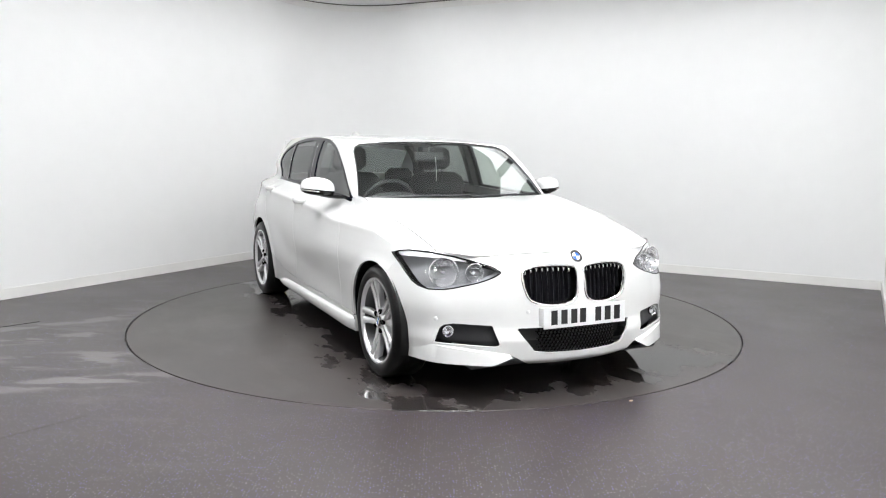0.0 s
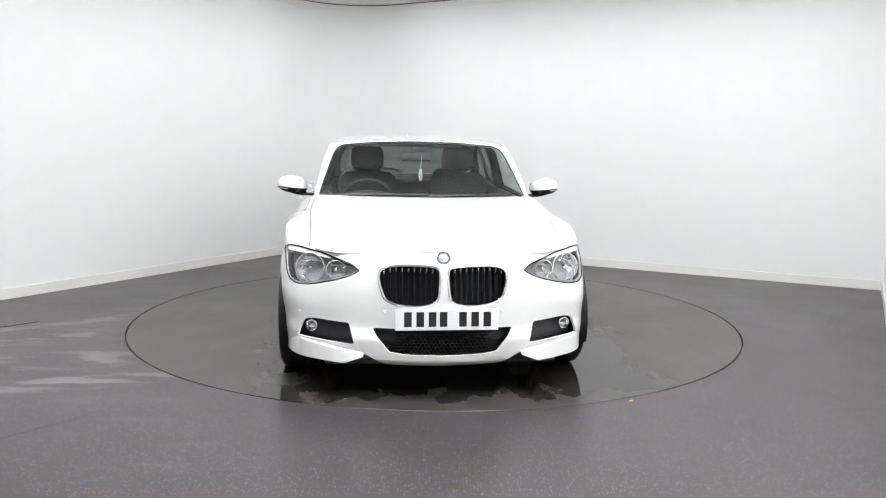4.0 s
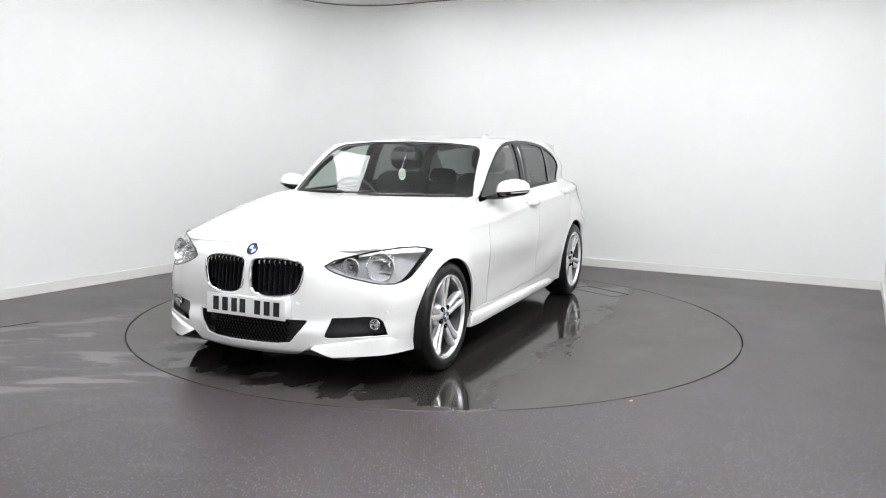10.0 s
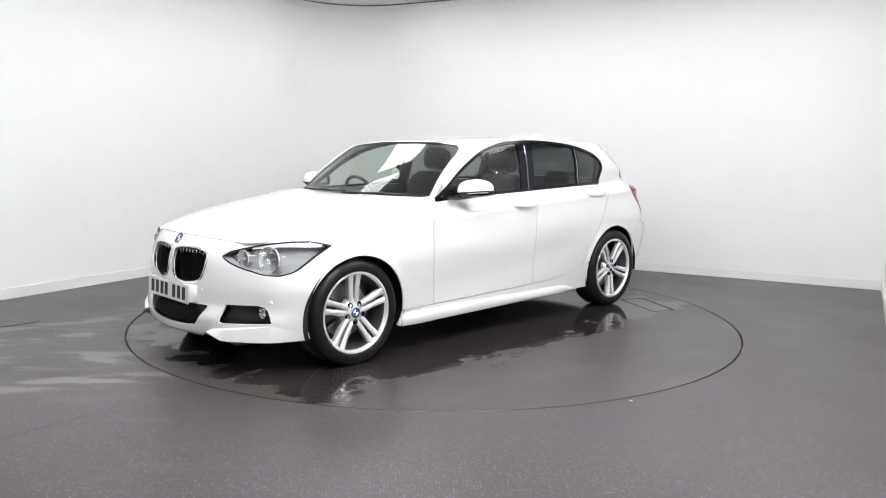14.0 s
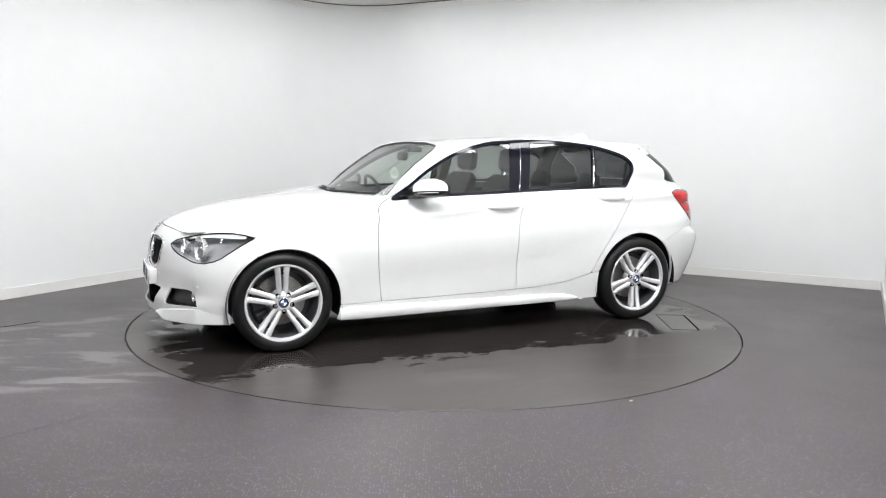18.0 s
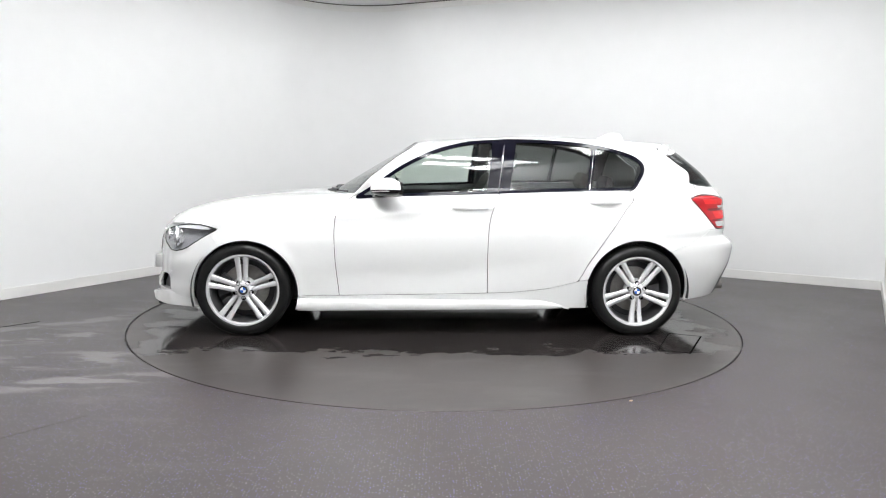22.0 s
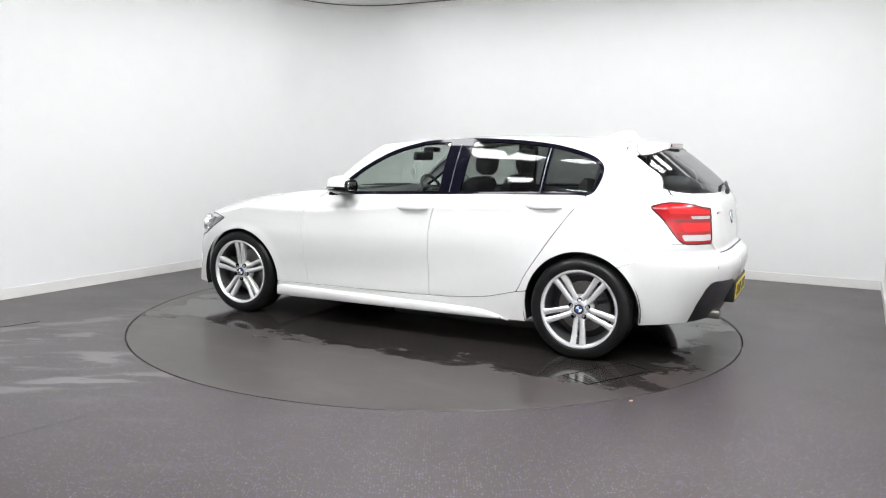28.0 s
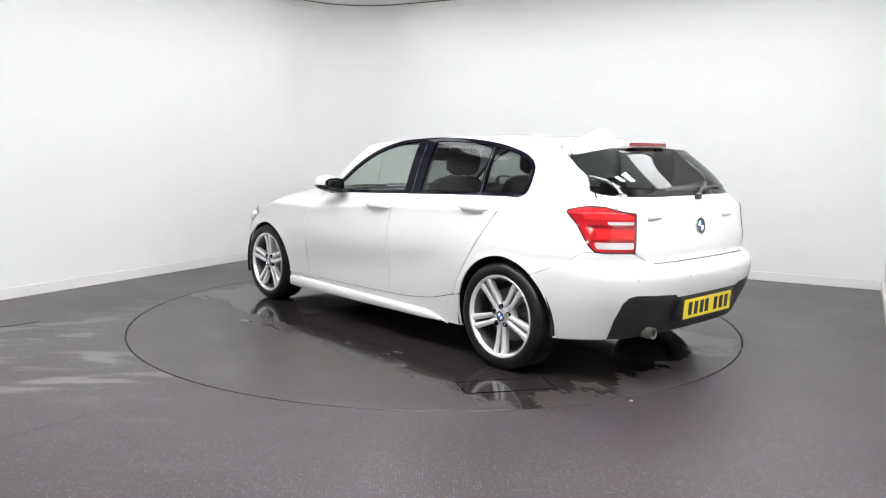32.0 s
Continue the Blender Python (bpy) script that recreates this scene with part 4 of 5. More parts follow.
HUBS = ((1.345, 0.868), (-1.345, 0.880))
TURN = {(1.345, 1): 2, (-1.345, 1): 180, (1.345, -1): 20, (-1.345, -1): 50}
for hx, hy in HUBS:
    for s in (1, -1):
        w = new("wheel")
        w.parent = car
        w.matrix_basis = pose(hx, hy * s, 0.3145, 0, 0, 0 if s > 0 else 180) @ pose(0, 0, 0, 0, TURN[hx, s], 0)
        w["label"] = "silver five double-spoke alloy wheel"
        wheel_parts(w)
        # dark wheel house behind it
        bm = bmesh.new()
        ar = ARCH_F if hx > 0 else ARCH_R
        c, r = ar[0], ar[1] + 0.012
        arcs = []
        a0, a1 = (-17, 197) if hx > 0 else (-17, 188)
        for i in range(33):
            t = radians(a0) + radians(a1 - a0) * i / 32
            arcs.append([(c[0] + q * math.cos(t), s * yy, c[1] + q * math.sin(t)) for q, yy in ((r, 0.857), (r, 0.56), (0.02, 0.56))])
        vs = [[bm.verts.new(p) for p in row] for row in arcs]
        for a, b in zip(vs, vs[1:]):
            for k in range(2):
                bm.faces.new((a[k], b[k], b[k + 1], a[k + 1]))
        part("wheel_house", bm, RUBBER, body, "black wheel arch liner")


# ---- car: details ----
def nose_x(y, z):
    y, z = abs(y), float(z)
    return float(NOSE(z) * max(1 - (y / mid_half(1.75, z)) ** NOSE_M(z), 0) ** (1 / NOSE_N(z)) - nose_fall(y))


def tail_x(y, z):
    y, z = abs(y), float(z)
    return float(-TAIL(z) * max(1 - (y / mid_half(-1.75, z)) ** TAIL_M(z), 0) ** (1 / TAIL_N(z)))


def facing(p, n, up=(0, 0, 1)):
    """A pose at p whose z axis looks along n."""
    n = Vector(n).normalized()
    x = Vector(up).cross(n).normalized()
    y = n.cross(x)
    m = Matrix((x, y, n)).transposed().to_4x4()
    return Matrix.Translation(p) @ m


def front_sheet(name, keep, material, depth, parent, label="", flange=0.0):
    bm = cut_sheet(inset(FLANK, depth), keep, flange, True)
    other = mirrored(bm)
    return [part(name, bm, material, parent, label), part(name, other, material, parent, label)]


# headlamps: housing, two reflector bowls, bulbs, a dark upper brow
housings = front_sheet("lamp_housing", IN_LAMP + 0.001, LAMPGREY, 0.045, car, "grey headlamp housing")
for ob in housings:
    ob.name = "headlight"
    ob["label"] = "headlight with twin chrome reflectors in a grey housing"
LAMP_LOOP = ((0.424, 0.655), (0.45, 0.637), (0.482, 0.622), (0.54, 0.602), (0.593, 0.588), (0.65, 0.574), (0.692, 0.567), (0.757, 0.566), (0.79, 0.580), (0.806, 0.600), (0.819, 0.640), (0.832, 0.705), (0.835, 0.722), (0.815, 0.738), (0.79, 0.747), (0.734, 0.747), (0.622, 0.728), (0.53, 0.703), (0.465, 0.684))
for s in (1, -1):
    bm = bmesh.new()
    loop = []
    for (ya, za), (yb, zb) in zip(LAMP_LOOP, LAMP_LOOP[1:] + LAMP_LOOP[:1]):
        loop += [(ya + (yb - ya) * k / 3, za + (zb - za) * k / 3) for k in range(3)]
    tube(bm, [(nose_x(y, z) - 0.003, s * y, z) for y, z in loop], 0.0042, 6, True)
    part("lamp_edge", bm, GLOSSBLACK, housings[0 if s > 0 else 1], "black seal round the headlamp")
    bm = bmesh.new()
    outer = [bm.verts.new((nose_x(y, z) - 0.005, s * y, z)) for y, z in loop]
    inner = [bm.verts.new((nose_x(y * 0.985 + 0.0096, z * 0.97 + 0.0196) - 0.052, s * (y * 0.985 + 0.0096), z * 0.97 + 0.0196)) for y, z in loop]
    for k in range(len(loop)):
        j = (k + 1) % len(loop)
        bm.faces.new((outer[k], outer[j], inner[j], inner[k]))
    bmesh.ops.recalc_face_normals(bm, faces=bm.faces)
    part("lamp_rim", bm, LAMPGREY, housings[0 if s > 0 else 1], "pale grey inner rim of the headlamp")
for k, s in enumerate((1, -1)):
    par = housings[k]
    for yy, zz, rr in ((0.545, 0.650, 0.047), (0.680, 0.650, 0.074)):
        nx = nose_x(yy, zz)
        m = facing((nx - 0.012, s * yy, zz), (1.0, s * (0.12 if yy < 0.6 else 0.25), 0.05))
        bm = bmesh.new()
        lathe(bm, [(rr * 1.05, -0.002), (rr * 1.05, 0.003), (rr, 0.004), (rr * 0.95, -0.004), (rr * 0.85, -0.024), (rr * 0.6, -0.046), (rr * 0.25, -0.058), (0.001, -0.06)], 36, "z")
        bmesh.ops.transform(bm, matrix=m, verts=bm.verts)
        bmesh.ops.recalc_face_normals(bm, faces=bm.faces)
        part("reflector", bm, REFLECT, par, "chrome reflector bowl")
        bm = bmesh.new()
        r = lathe(bm, [(0.011, -0.05), (0.011, -0.012), (0.007, -0.004)], 16, "z")
        cap(bm, r[-1])
        for dz in (-0.45, 0.45):
            box(bm, (-rr * 0.8, rr * dz - 0.0012, -0.040), (rr * 0.8, rr * dz + 0.0012, -0.022))
        bmesh.ops.transform(bm, matrix=m, verts=bm.verts)
        part("bulb", bm, CHROME, par, "bulb with a chrome cap and shield bars")
for k, s in enumerate((1, -1)):
    # the bright slanting strip under the lamp's upper edge
    bm = bmesh.new()
    rows = []
    for i in range(13):
        t = i / 12
        yy, zz = 0.57 + 0.245 * t, 0.7045 + 0.026 * math.sin(math.pi * 0.62 * t)
        hgt = 0.005 + 0.008 * t
        rows.append([bm.verts.new((nose_x(yy, zz + d) - o, s * yy, zz + d)) for d, o in ((-hgt, 0.010), (hgt, 0.010), (hgt, 0.03), (-hgt, 0.03))])
    for a, b in zip(rows, rows[1:]):
        for q in range(4):
            bm.faces.new((a[q], b[q], b[(q + 1) % 4], a[(q + 1) % 4]))
    bmesh.ops.recalc_face_normals(bm, faces=bm.faces)
    part("light_strip", bm, BADGEW, housings[k], "white brow strip of the headlamp")

# kidney grilles
kid_pts = KIDNEY_LOOP


def rounded_loop(pts, steps=6):
    n, out = len(pts), []
    for i in range(n):
        p0, p1, p2, p3 = [np.array(pts[(i + k - 1) % n], float) for k in range(4)]
        for s in range(steps):
            t = s / steps
            out.append(tuple(0.5 * (2 * p1 + (p2 - p0) * t + (2 * p0 - 5 * p1 + 4 * p2 - p3) * t * t + (3 * p1 - p0 - 3 * p2 + p3) * t**3)))
    return out


for s in (1, -1):
    loop = rounded_loop(kid_pts)
    bm = bmesh.new()
    tube(bm, [(nose_x(y, z) + 0.001, s * y, z) for y, z in loop], 0.0068, 8, True)
    ring = part("kidney_grille", bm, CHROME, car, "chrome-framed kidney grille with black slats")
    bm = bmesh.new()
    bk = [bm.verts.new((nose_x(y, z) - 0.055, s * y, z)) for y, z in loop]
    bm.faces.new(bk)
    part("grille_back", bm, GRILLE, ring)
    for i in range(9):
        y0 = 0.056 + 0.0305 * i
        zs = [z for z in np.linspace(0.48, 0.70, 45) if KIDNEY(np.array(y0), np.array(z)) < -0.004]
        if len(zs) < 4:
            continue
        bm = bmesh.new()
        rows = []
        for z in np.linspace(zs[0], zs[-1], 12):
            x = nose_x(y0, z)
            rows.append([bm.verts.new((x - dx, s * (y0 + dy), z)) for dx, dy in ((0.034, -0.004), (0.031, 0), (0.034, 0.004), (0.052, 0.003), (0.052, -0.003))])
        for a, b in zip(rows, rows[1:]):
            for q in range(5):
                bm.faces.new((a[q], b[q], b[(q + 1) % 5], a[(q + 1) % 5]))
        bm.faces.new(rows[0])
        bm.faces.new(rows[-1][::-1])
        bmesh.ops.recalc_face_normals(bm, faces=bm.faces)
        part("slat", bm, GRILLE, ring)
        bm = bmesh.new()
        z = zs[-1] - 0.010
        box(bm, (nose_x(y0, z) - 0.030, s * y0 - 0.004, z - 0.016), (nose_x(y0, z) - 0.010, s * y0 + 0.004, z + 0.004), 0.002, 1)
        part("slat_tip", bm, CHROME, ring)

# lower intake: black mesh behind the plate
intake = new("intake_grille")
intake.parent = car
bm = bmesh.new()
zz0, rows_n = 0.246, 8
for r in range(rows_n):
    z = zz0 + 0.0165 * r
    half = 0.250
    n = 24
    step = 0.0215
    for i in range(-n // 2, n // 2 + 1):
        y = i * step + (step / 2 if r % 2 else 0)
        if abs(y) > half - 0.005:
            continue
        x = nose_x(y, z) - 0.03
        for (y1, z1), (y2, z2) in (((y - step / 2, z + 0.0035), (y, z)), ((y, z), (y + step / 2, z + 0.0035)), ((y, z), (y, z - 0.010))):
            d = Vector((0, y2 - y1, z2 - z1))
            side = Vector((0, -d.z, d.y)).normalized() * 0.0019
            a, b = Vector((x, y1, z1)), Vector((x, y2, z2))
            f = [a + side, a - side, b - side, b + side]
            front = [bm.verts.new(v) for v in f]
            back = [bm.verts.new(v - Vector((0.012, 0, 0))) for v in f]
            bm.faces.new(front)
            for q in range(4):
                bm.faces.new((front[q], back[q], back[(q + 1) % 4], front[(q + 1) % 4]))
part("mesh", bm, GLOSSBLACK, intake, "black honeycomb mesh", smooth=False)
front_sheet("intake_back", keep_all(IN_INTAKE - 0.004), INK, 0.07, intake)
front_sheet("fog_bay", IN_FOG - 0.003, BLACK, 0.045, body, "black fog lamp recess", 0.0)
for s in (1, -1):
    m = facing((nose_x(0.672, 0.352) - 0.03, s * 0.672, 0.352), (1, s * 0.12, 0))
    bm = bmesh.new()
    lathe(bm, [(0.030, -0.02), (0.030, 0.003), (0.027, 0.004), (0.024, 0.0), (0.016, -0.014), (0.001, -0.018)], 28, "z")
    bmesh.ops.transform(bm, matrix=m, verts=bm.verts)
    bmesh.ops.recalc_face_normals(bm, faces=bm.faces)
    fog = part("fog_lamp", bm, CHROME, car, "round fog lamp with a bright rim")
    bm = bmesh.new()
    r = lathe(bm, [(0.028, 0.006), (0.020, 0.010), (0.008, 0.012)], 28, "z")
    cap(bm, r[-1])
    bmesh.ops.transform(bm, matrix=m, verts=bm.verts)
    part("lens", bm, LENS, fog)
    # blade that flicks out under the fog lamp
    bm = bmesh.new()
    rows = []
    for i in range(25):
        t = i / 24
        y = 0.405 + 0.405 * t
        zt = 0.236 + 0.052 * min(t / 0.85, 1)
        zb = 0.190 + 0.008 * t + 0.044 * max(1 - (y - 0.405) / 0.095, 0)
        out = 0.032 * (1 - t**2.5) + 0.005
        edge_x = nose_x(y, 0.25)
        rows.append([bm.verts.new(v) for v in ((nose_x(y, zt + 0.012) - 0.008, s * y, zt + 0.012), (edge_x + 0.6 * out, s * y, zt), (edge_x + out, s * y, zb), (edge_x + out - 0.022, s * y, zb + 0.002), (edge_x - 0.06, s * y, zb + 0.004))])
    for a, b in zip(rows, rows[1:]):
        for q in range(5):
            bm.faces.new((a[q], b[q], b[(q + 1) % 5], a[(q + 1) % 5]))
    bm.faces.new(rows[0])
    bm.faces.new(rows[-1][::-1])
    bmesh.ops.recalc_face_normals(bm, faces=bm.faces)
    part("bumper_blade", bm, PAINT, body, angle=22)
bm = bmesh.new()
box(bm, (1.3, -0.6, 0.17), (1.98, 0.6, 0.20), 0.01, 1)
part("undertray", bm, BLACK, body)


def number_plate(x, yc, zc, mat, nrm, label):
    """A plate with its characters as plain bars."""
    w, h = 0.26, 0.0555
    m = facing((x, yc, zc), nrm)
    bm = bmesh.new()
    box(bm, (-w, -h, -0.004), (w, h, 0.0), 0.002, 1)
    bmesh.ops.transform(bm, matrix=m, verts=bm.verts)
    plate = part("number_plate", bm, mat, car, label)
    for k in range(7):
        u = -0.196 + 0.0615 * k + (0.030 if k > 3 else 0) - (0.006 if k == 3 else 0)
        bm = bmesh.new()
        box(bm, (u - 0.019, -0.037, 0.0003), (u + 0.019, 0.037, 0.0012))
        bmesh.ops.transform(bm, matrix=m, verts=bm.verts)
        part("bar", bm, INK, plate, smooth=False)
    return plate


number_plate(2.094, 0.012, 0.428, PLATEW, (1, 0, 0.05), "white number plate with black bars")
number_plate(-2.178, 0.018, 0.412, PLATEY, (-1, 0, -0.06), "yellow number plate with black bars")
bm = bmesh.new()
box(bm, (-2.172, -0.29, 0.34), (-2.06, 0.29, 0.478), 0.01, 2)
part("plate_recess", bm, BLACK, body)
bm = bmesh.new()
box(bm, (2.03, -0.244, 0.380), (2.088, 0.268, 0.476), 0.006, 2)
part("plate_holder", bm, PAINT, body)
badge(car, facing((2.006, 0, 0.724), (1, 0, 0.75)), 0.036, "bonnet_badge")
badge(car, facing((-2.0935, 0, 0.857), (-1, 0, 0.17)), 0.047, "boot_badge")
for y0, y1, z in ((0.505, 0.375, 0.915), (-0.27, -0.365, 0.905)):
    bm = bmesh.new()
    ya, yb = min(y0, y1), max(y0, y1)
    xx = tail_x((ya + yb) / 2, z)
    box(bm, (xx - 0.005, ya, z - 0.007), (xx + 0.004, yb, z + 0.007), 0.002, 1)
    part("boot_lettering", bm, LAMPGREY, car, "small grey metal lettering as a plain bar")
for s in (1, -1):
    for y, z in ((0.30, 0.455), (0.735, 0.421)):
        bm = bmesh.new()
        r = lathe(bm, [(0.0105, -0.002), (0.0105, 0.001), (0.009, 0.002), (0.001, 0.0022)], 16, "z")
        bmesh.ops.transform(bm, matrix=facing((nose_x(y, z), s * y, z), (1, s * (0.1 if y < 0.5 else 0.9), 0)), verts=bm.verts)
        part("parking_sensor", bm, BADGEW, car)
    for y, z in ((0.24, 0.60), (0.62, 0.605)):
        bm = bmesh.new()
        r = lathe(bm, [(0.0105, -0.002), (0.0105, 0.001), (0.009, 0.002), (0.001, 0.0022)], 16, "z")
        bmesh.ops.transform(bm, matrix=facing((tail_x(y, z) - 0.001, s * y, z), (-1, s * (0.1 if y < 0.5 else 0.4), 0)), verts=bm.verts)
        part("parking_sensor", bm, BADGEW, car)

# tail lamps: clear strips and dark bands laid into the red lens
for z0, z1, x0, mat, nm in ((0.886, 0.902, -1.955, CLEARLENS, "clear_strip"), (0.760, 0.794, -1.93, CLEARLENS, "clear_strip"), (0.868, 0.884, -1.86, DARKRED, "dark_band"), (0.815, 0.862, -1.925, BRIGHTRED, "light_bar"), (0.797, 0.808, -1.88, DARKRED, "dark_band"), (0.914, 0.948, -1.84, BRIGHTRED, "light_bar")):
    front_sheet(nm, keep_all(IN_TAIL + 0.012, z0 - FZ, FZ - z1, FX - x0 - (FZ - z0) * 0.6), mat, -0.0015, car)
front_sheet("lamp_back", IN_TAIL - 0.012, INK, 0.06, car, "dark back of the tail lamp")
front_sheet("lamp_border", keep_all(IN_TAIL, -(IN_TAIL + 0.008)), DARKRED, -0.001, car, "dark edge of the tail lamp")

# thin black seal round each tail lamp
def sampled(pts, n=5):
    out = []
    for (a, b), (c, d) in zip(pts, pts[1:]):
        out += [(a + (c - a) * k / n, b + (d - b) * k / n) for k in range(n)]
    return out + [pts[-1]]


side_up = [(x, float(flank_half(x, z)), z) for x, z in sampled([(-1.80, 0.880), (-1.730, 0.950), (-1.768, 0.968), (-1.83, 0.979), (-1.92, 0.975), (-2.01, 0.953)])]
top_y = side_up[-1][1]
rear_down = [(tail_x(y, z), y, z) for y, z in sampled([(top_y, 0.953), (0.575, 0.938), (0.572, 0.90), (0.591, 0.742), (0.70, 0.738)])]
side_down = [(x, float(flank_half(x, z)), z) for x, z in sampled([(-2.00, 0.738), (-1.93, 0.744), (-1.89, 0.775), (-1.80, 0.880)])]
loop = side_up + rear_down[1:] + [p for p in side_down[:-1] if p[1] > 0.71]
for s in (1, -1):
    bm = bmesh.new()
    tube(bm, [(x - 0.001, s * (y + 0.001), z) for x, y, z in loop], 0.0022, 6, True)
    part("lamp_seal", bm, GLOSSBLACK, car, "thin black seal round the tail lamp")

# exhaust
bm = bmesh.new()
lathe(bm, [(0.027, 0.0), (0.031, -0.002), (0.032, 0.004), (0.031, 0.14), (0.026, 0.14), (0.026, 0.006)], 28, "x", (-2.11, 0.462, 0.295), closed=True)
part("exhaust", bm, STEEL, car, "dull steel exhaust tailpipe")

# spoiler, brake light, aerial
TSP = sheet_top(-1.835, -1.50, 40, 0.66, 90, lambda x, y: roof_z(x, y) + 0.004)
SPX, SPY = TSP[..., 0], TSP[..., 1]
sp_edge = curve((-1.9, 0.47), (-1.80, 0.540), (-1.70, 0.568), (-1.60, 0.582), (-1.5, 0.595))
sp_keep = keep_all(np.abs(SPY) - sp_edge(SPX), -(SPX + 1.722 - 0.10 * (np.abs(SPY) / 0.6) ** 3), np.where(SPX < -1.612, -1.0, 1.0))
bm = cut_sheet(TSP, sp_keep, 0.026)
for v in bm.verts:
    if v.co.z < float(roof_z(v.co.x, v.co.y)) - 0.008:
        v.co.z -= 0.026 * (abs(v.co.y) / 0.6) ** 5
part("spoiler", bm, PAINT, body)
bm = cut_sheet(TSP - np.stack([0 * SPX, 0 * SPX, 0.024 + 0.026 * (np.abs(SPY) / 0.6) ** 5], -1), sp_keep, 0, True)
part("spoiler_underside", bm, PAINT, body)
bm = bmesh.new()
rows = []
for i in range(13):
    y = -0.19 + 0.38 * i / 12
    x = -1.722 + 0.10 * (abs(y) / 0.6) ** 3
    z = float(roof_z(x, y)) - 0.010
    rows.append([bm.verts.new((x + dx, y, z + dz)) for dx, dz in ((-0.006, -0.010), (-0.006, 0.009), (0.02, 0.009), (0.02, -0.010))])
for a, b in zip(rows, rows[1:]):
    for q in range(4):
        bm.faces.new((a[q], b[q], b[(q + 1) % 4], a[(q + 1) % 4]))
bm.faces.new(rows[0])
bm.faces.new(rows[-1][::-1])
bmesh.ops.recalc_face_normals(bm, faces=bm.faces)
part("brake_light", bm, DARKRED, car, "dark red high-level brake light")
bm = bmesh.new()
rows = []
for i in range(15):
    t = i / 14
    x = -1.235 - 0.235 * t
    h = 0.062 * (math.sin(math.pi * min(t * 0.72 + 0.02, 1)) ** 1.1) * (1 if t < 0.86 else (1 - t) / 0.14 * 0.9 + 0.1)
    w = 0.030 * (1 - 0.25 * t)
    z0 = float(roof_z(x, 0)) - 0.010
    rows.append([bm.verts.new((x, math.cos(a) * w * (1 - 0.5 * math.sin(a)), z0 + math.sin(a) * (h + 0.006))) for a in np.linspace(0, math.pi, 11)])
for a, b in zip(rows, rows[1:]):
    for q in range(10):
        bm.faces.new((a[q], a[q + 1], b[q + 1], b[q]))
bm.faces.new(rows[0][::-1])
bm.faces.new(rows[-1])
bmesh.ops.recalc_face_normals(bm, faces=bm.faces)
part("roof_aerial", bm, PAINT, car, "white shark-fin aerial")

# cowl and wipers
ck = keep_all(np.abs(BY) - 0.735, screen_x(BY, BZ) - 0.03 - BX, BX - (0.80 - 0.33 * BY * BY + 0.070))
part("cowl", cut_sheet(TOPS_B - np.array([0, 0, 0.016]), ck, 0), BLACK, body)


def wiper(a, b, lift, parent, label):
    bm = bmesh.new()
    pts = []
    for i in range(13):
        t = i / 12
        y = a + (b - a) * t
        z = 0.958 + lift * t
        pts.append((float(screen_x(np.array(y), np.array(z))) + 0.016, y, z))
    tube(bm, pts, 0.006, 6)
    tube(bm, [(p[0] + 0.012, p[1], p[2] + 0.004) for p in pts[:9]], 0.008, 6)
    part("wiper", bm, BLACK, parent, label)


wiper(-0.62, 0.02, 0.014, car, "black windscreen wiper")
wiper(0.02, 0.60, 0.012, car, "black windscreen wiper")
bm = bmesh.new()
def glass_pt(y, z, o):
    return (tail_x(y, z) - o, y, z)
tube(bm, [glass_pt(-0.02, 1.028, 0.02), glass_pt(-0.05, 1.045, 0.03), glass_pt(-0.10, 1.062, 0.028), glass_pt(-0.2, 1.068, 0.024)], 0.011, 8)
tube(bm, [glass_pt(-0.08, 1.066, 0.014), glass_pt(-0.25, 1.072, 0.014), glass_pt(-0.40, 1.075, 0.014)], 0.006, 6)
box(bm, (tail_x(0, 1.02) - 0.03, -0.045, 1.005), (tail_x(0, 1.02) - 0.002, 0.0, 1.04), 0.008, 2)
part("rear_wiper", bm, BLACK, car, "black rear wiper")

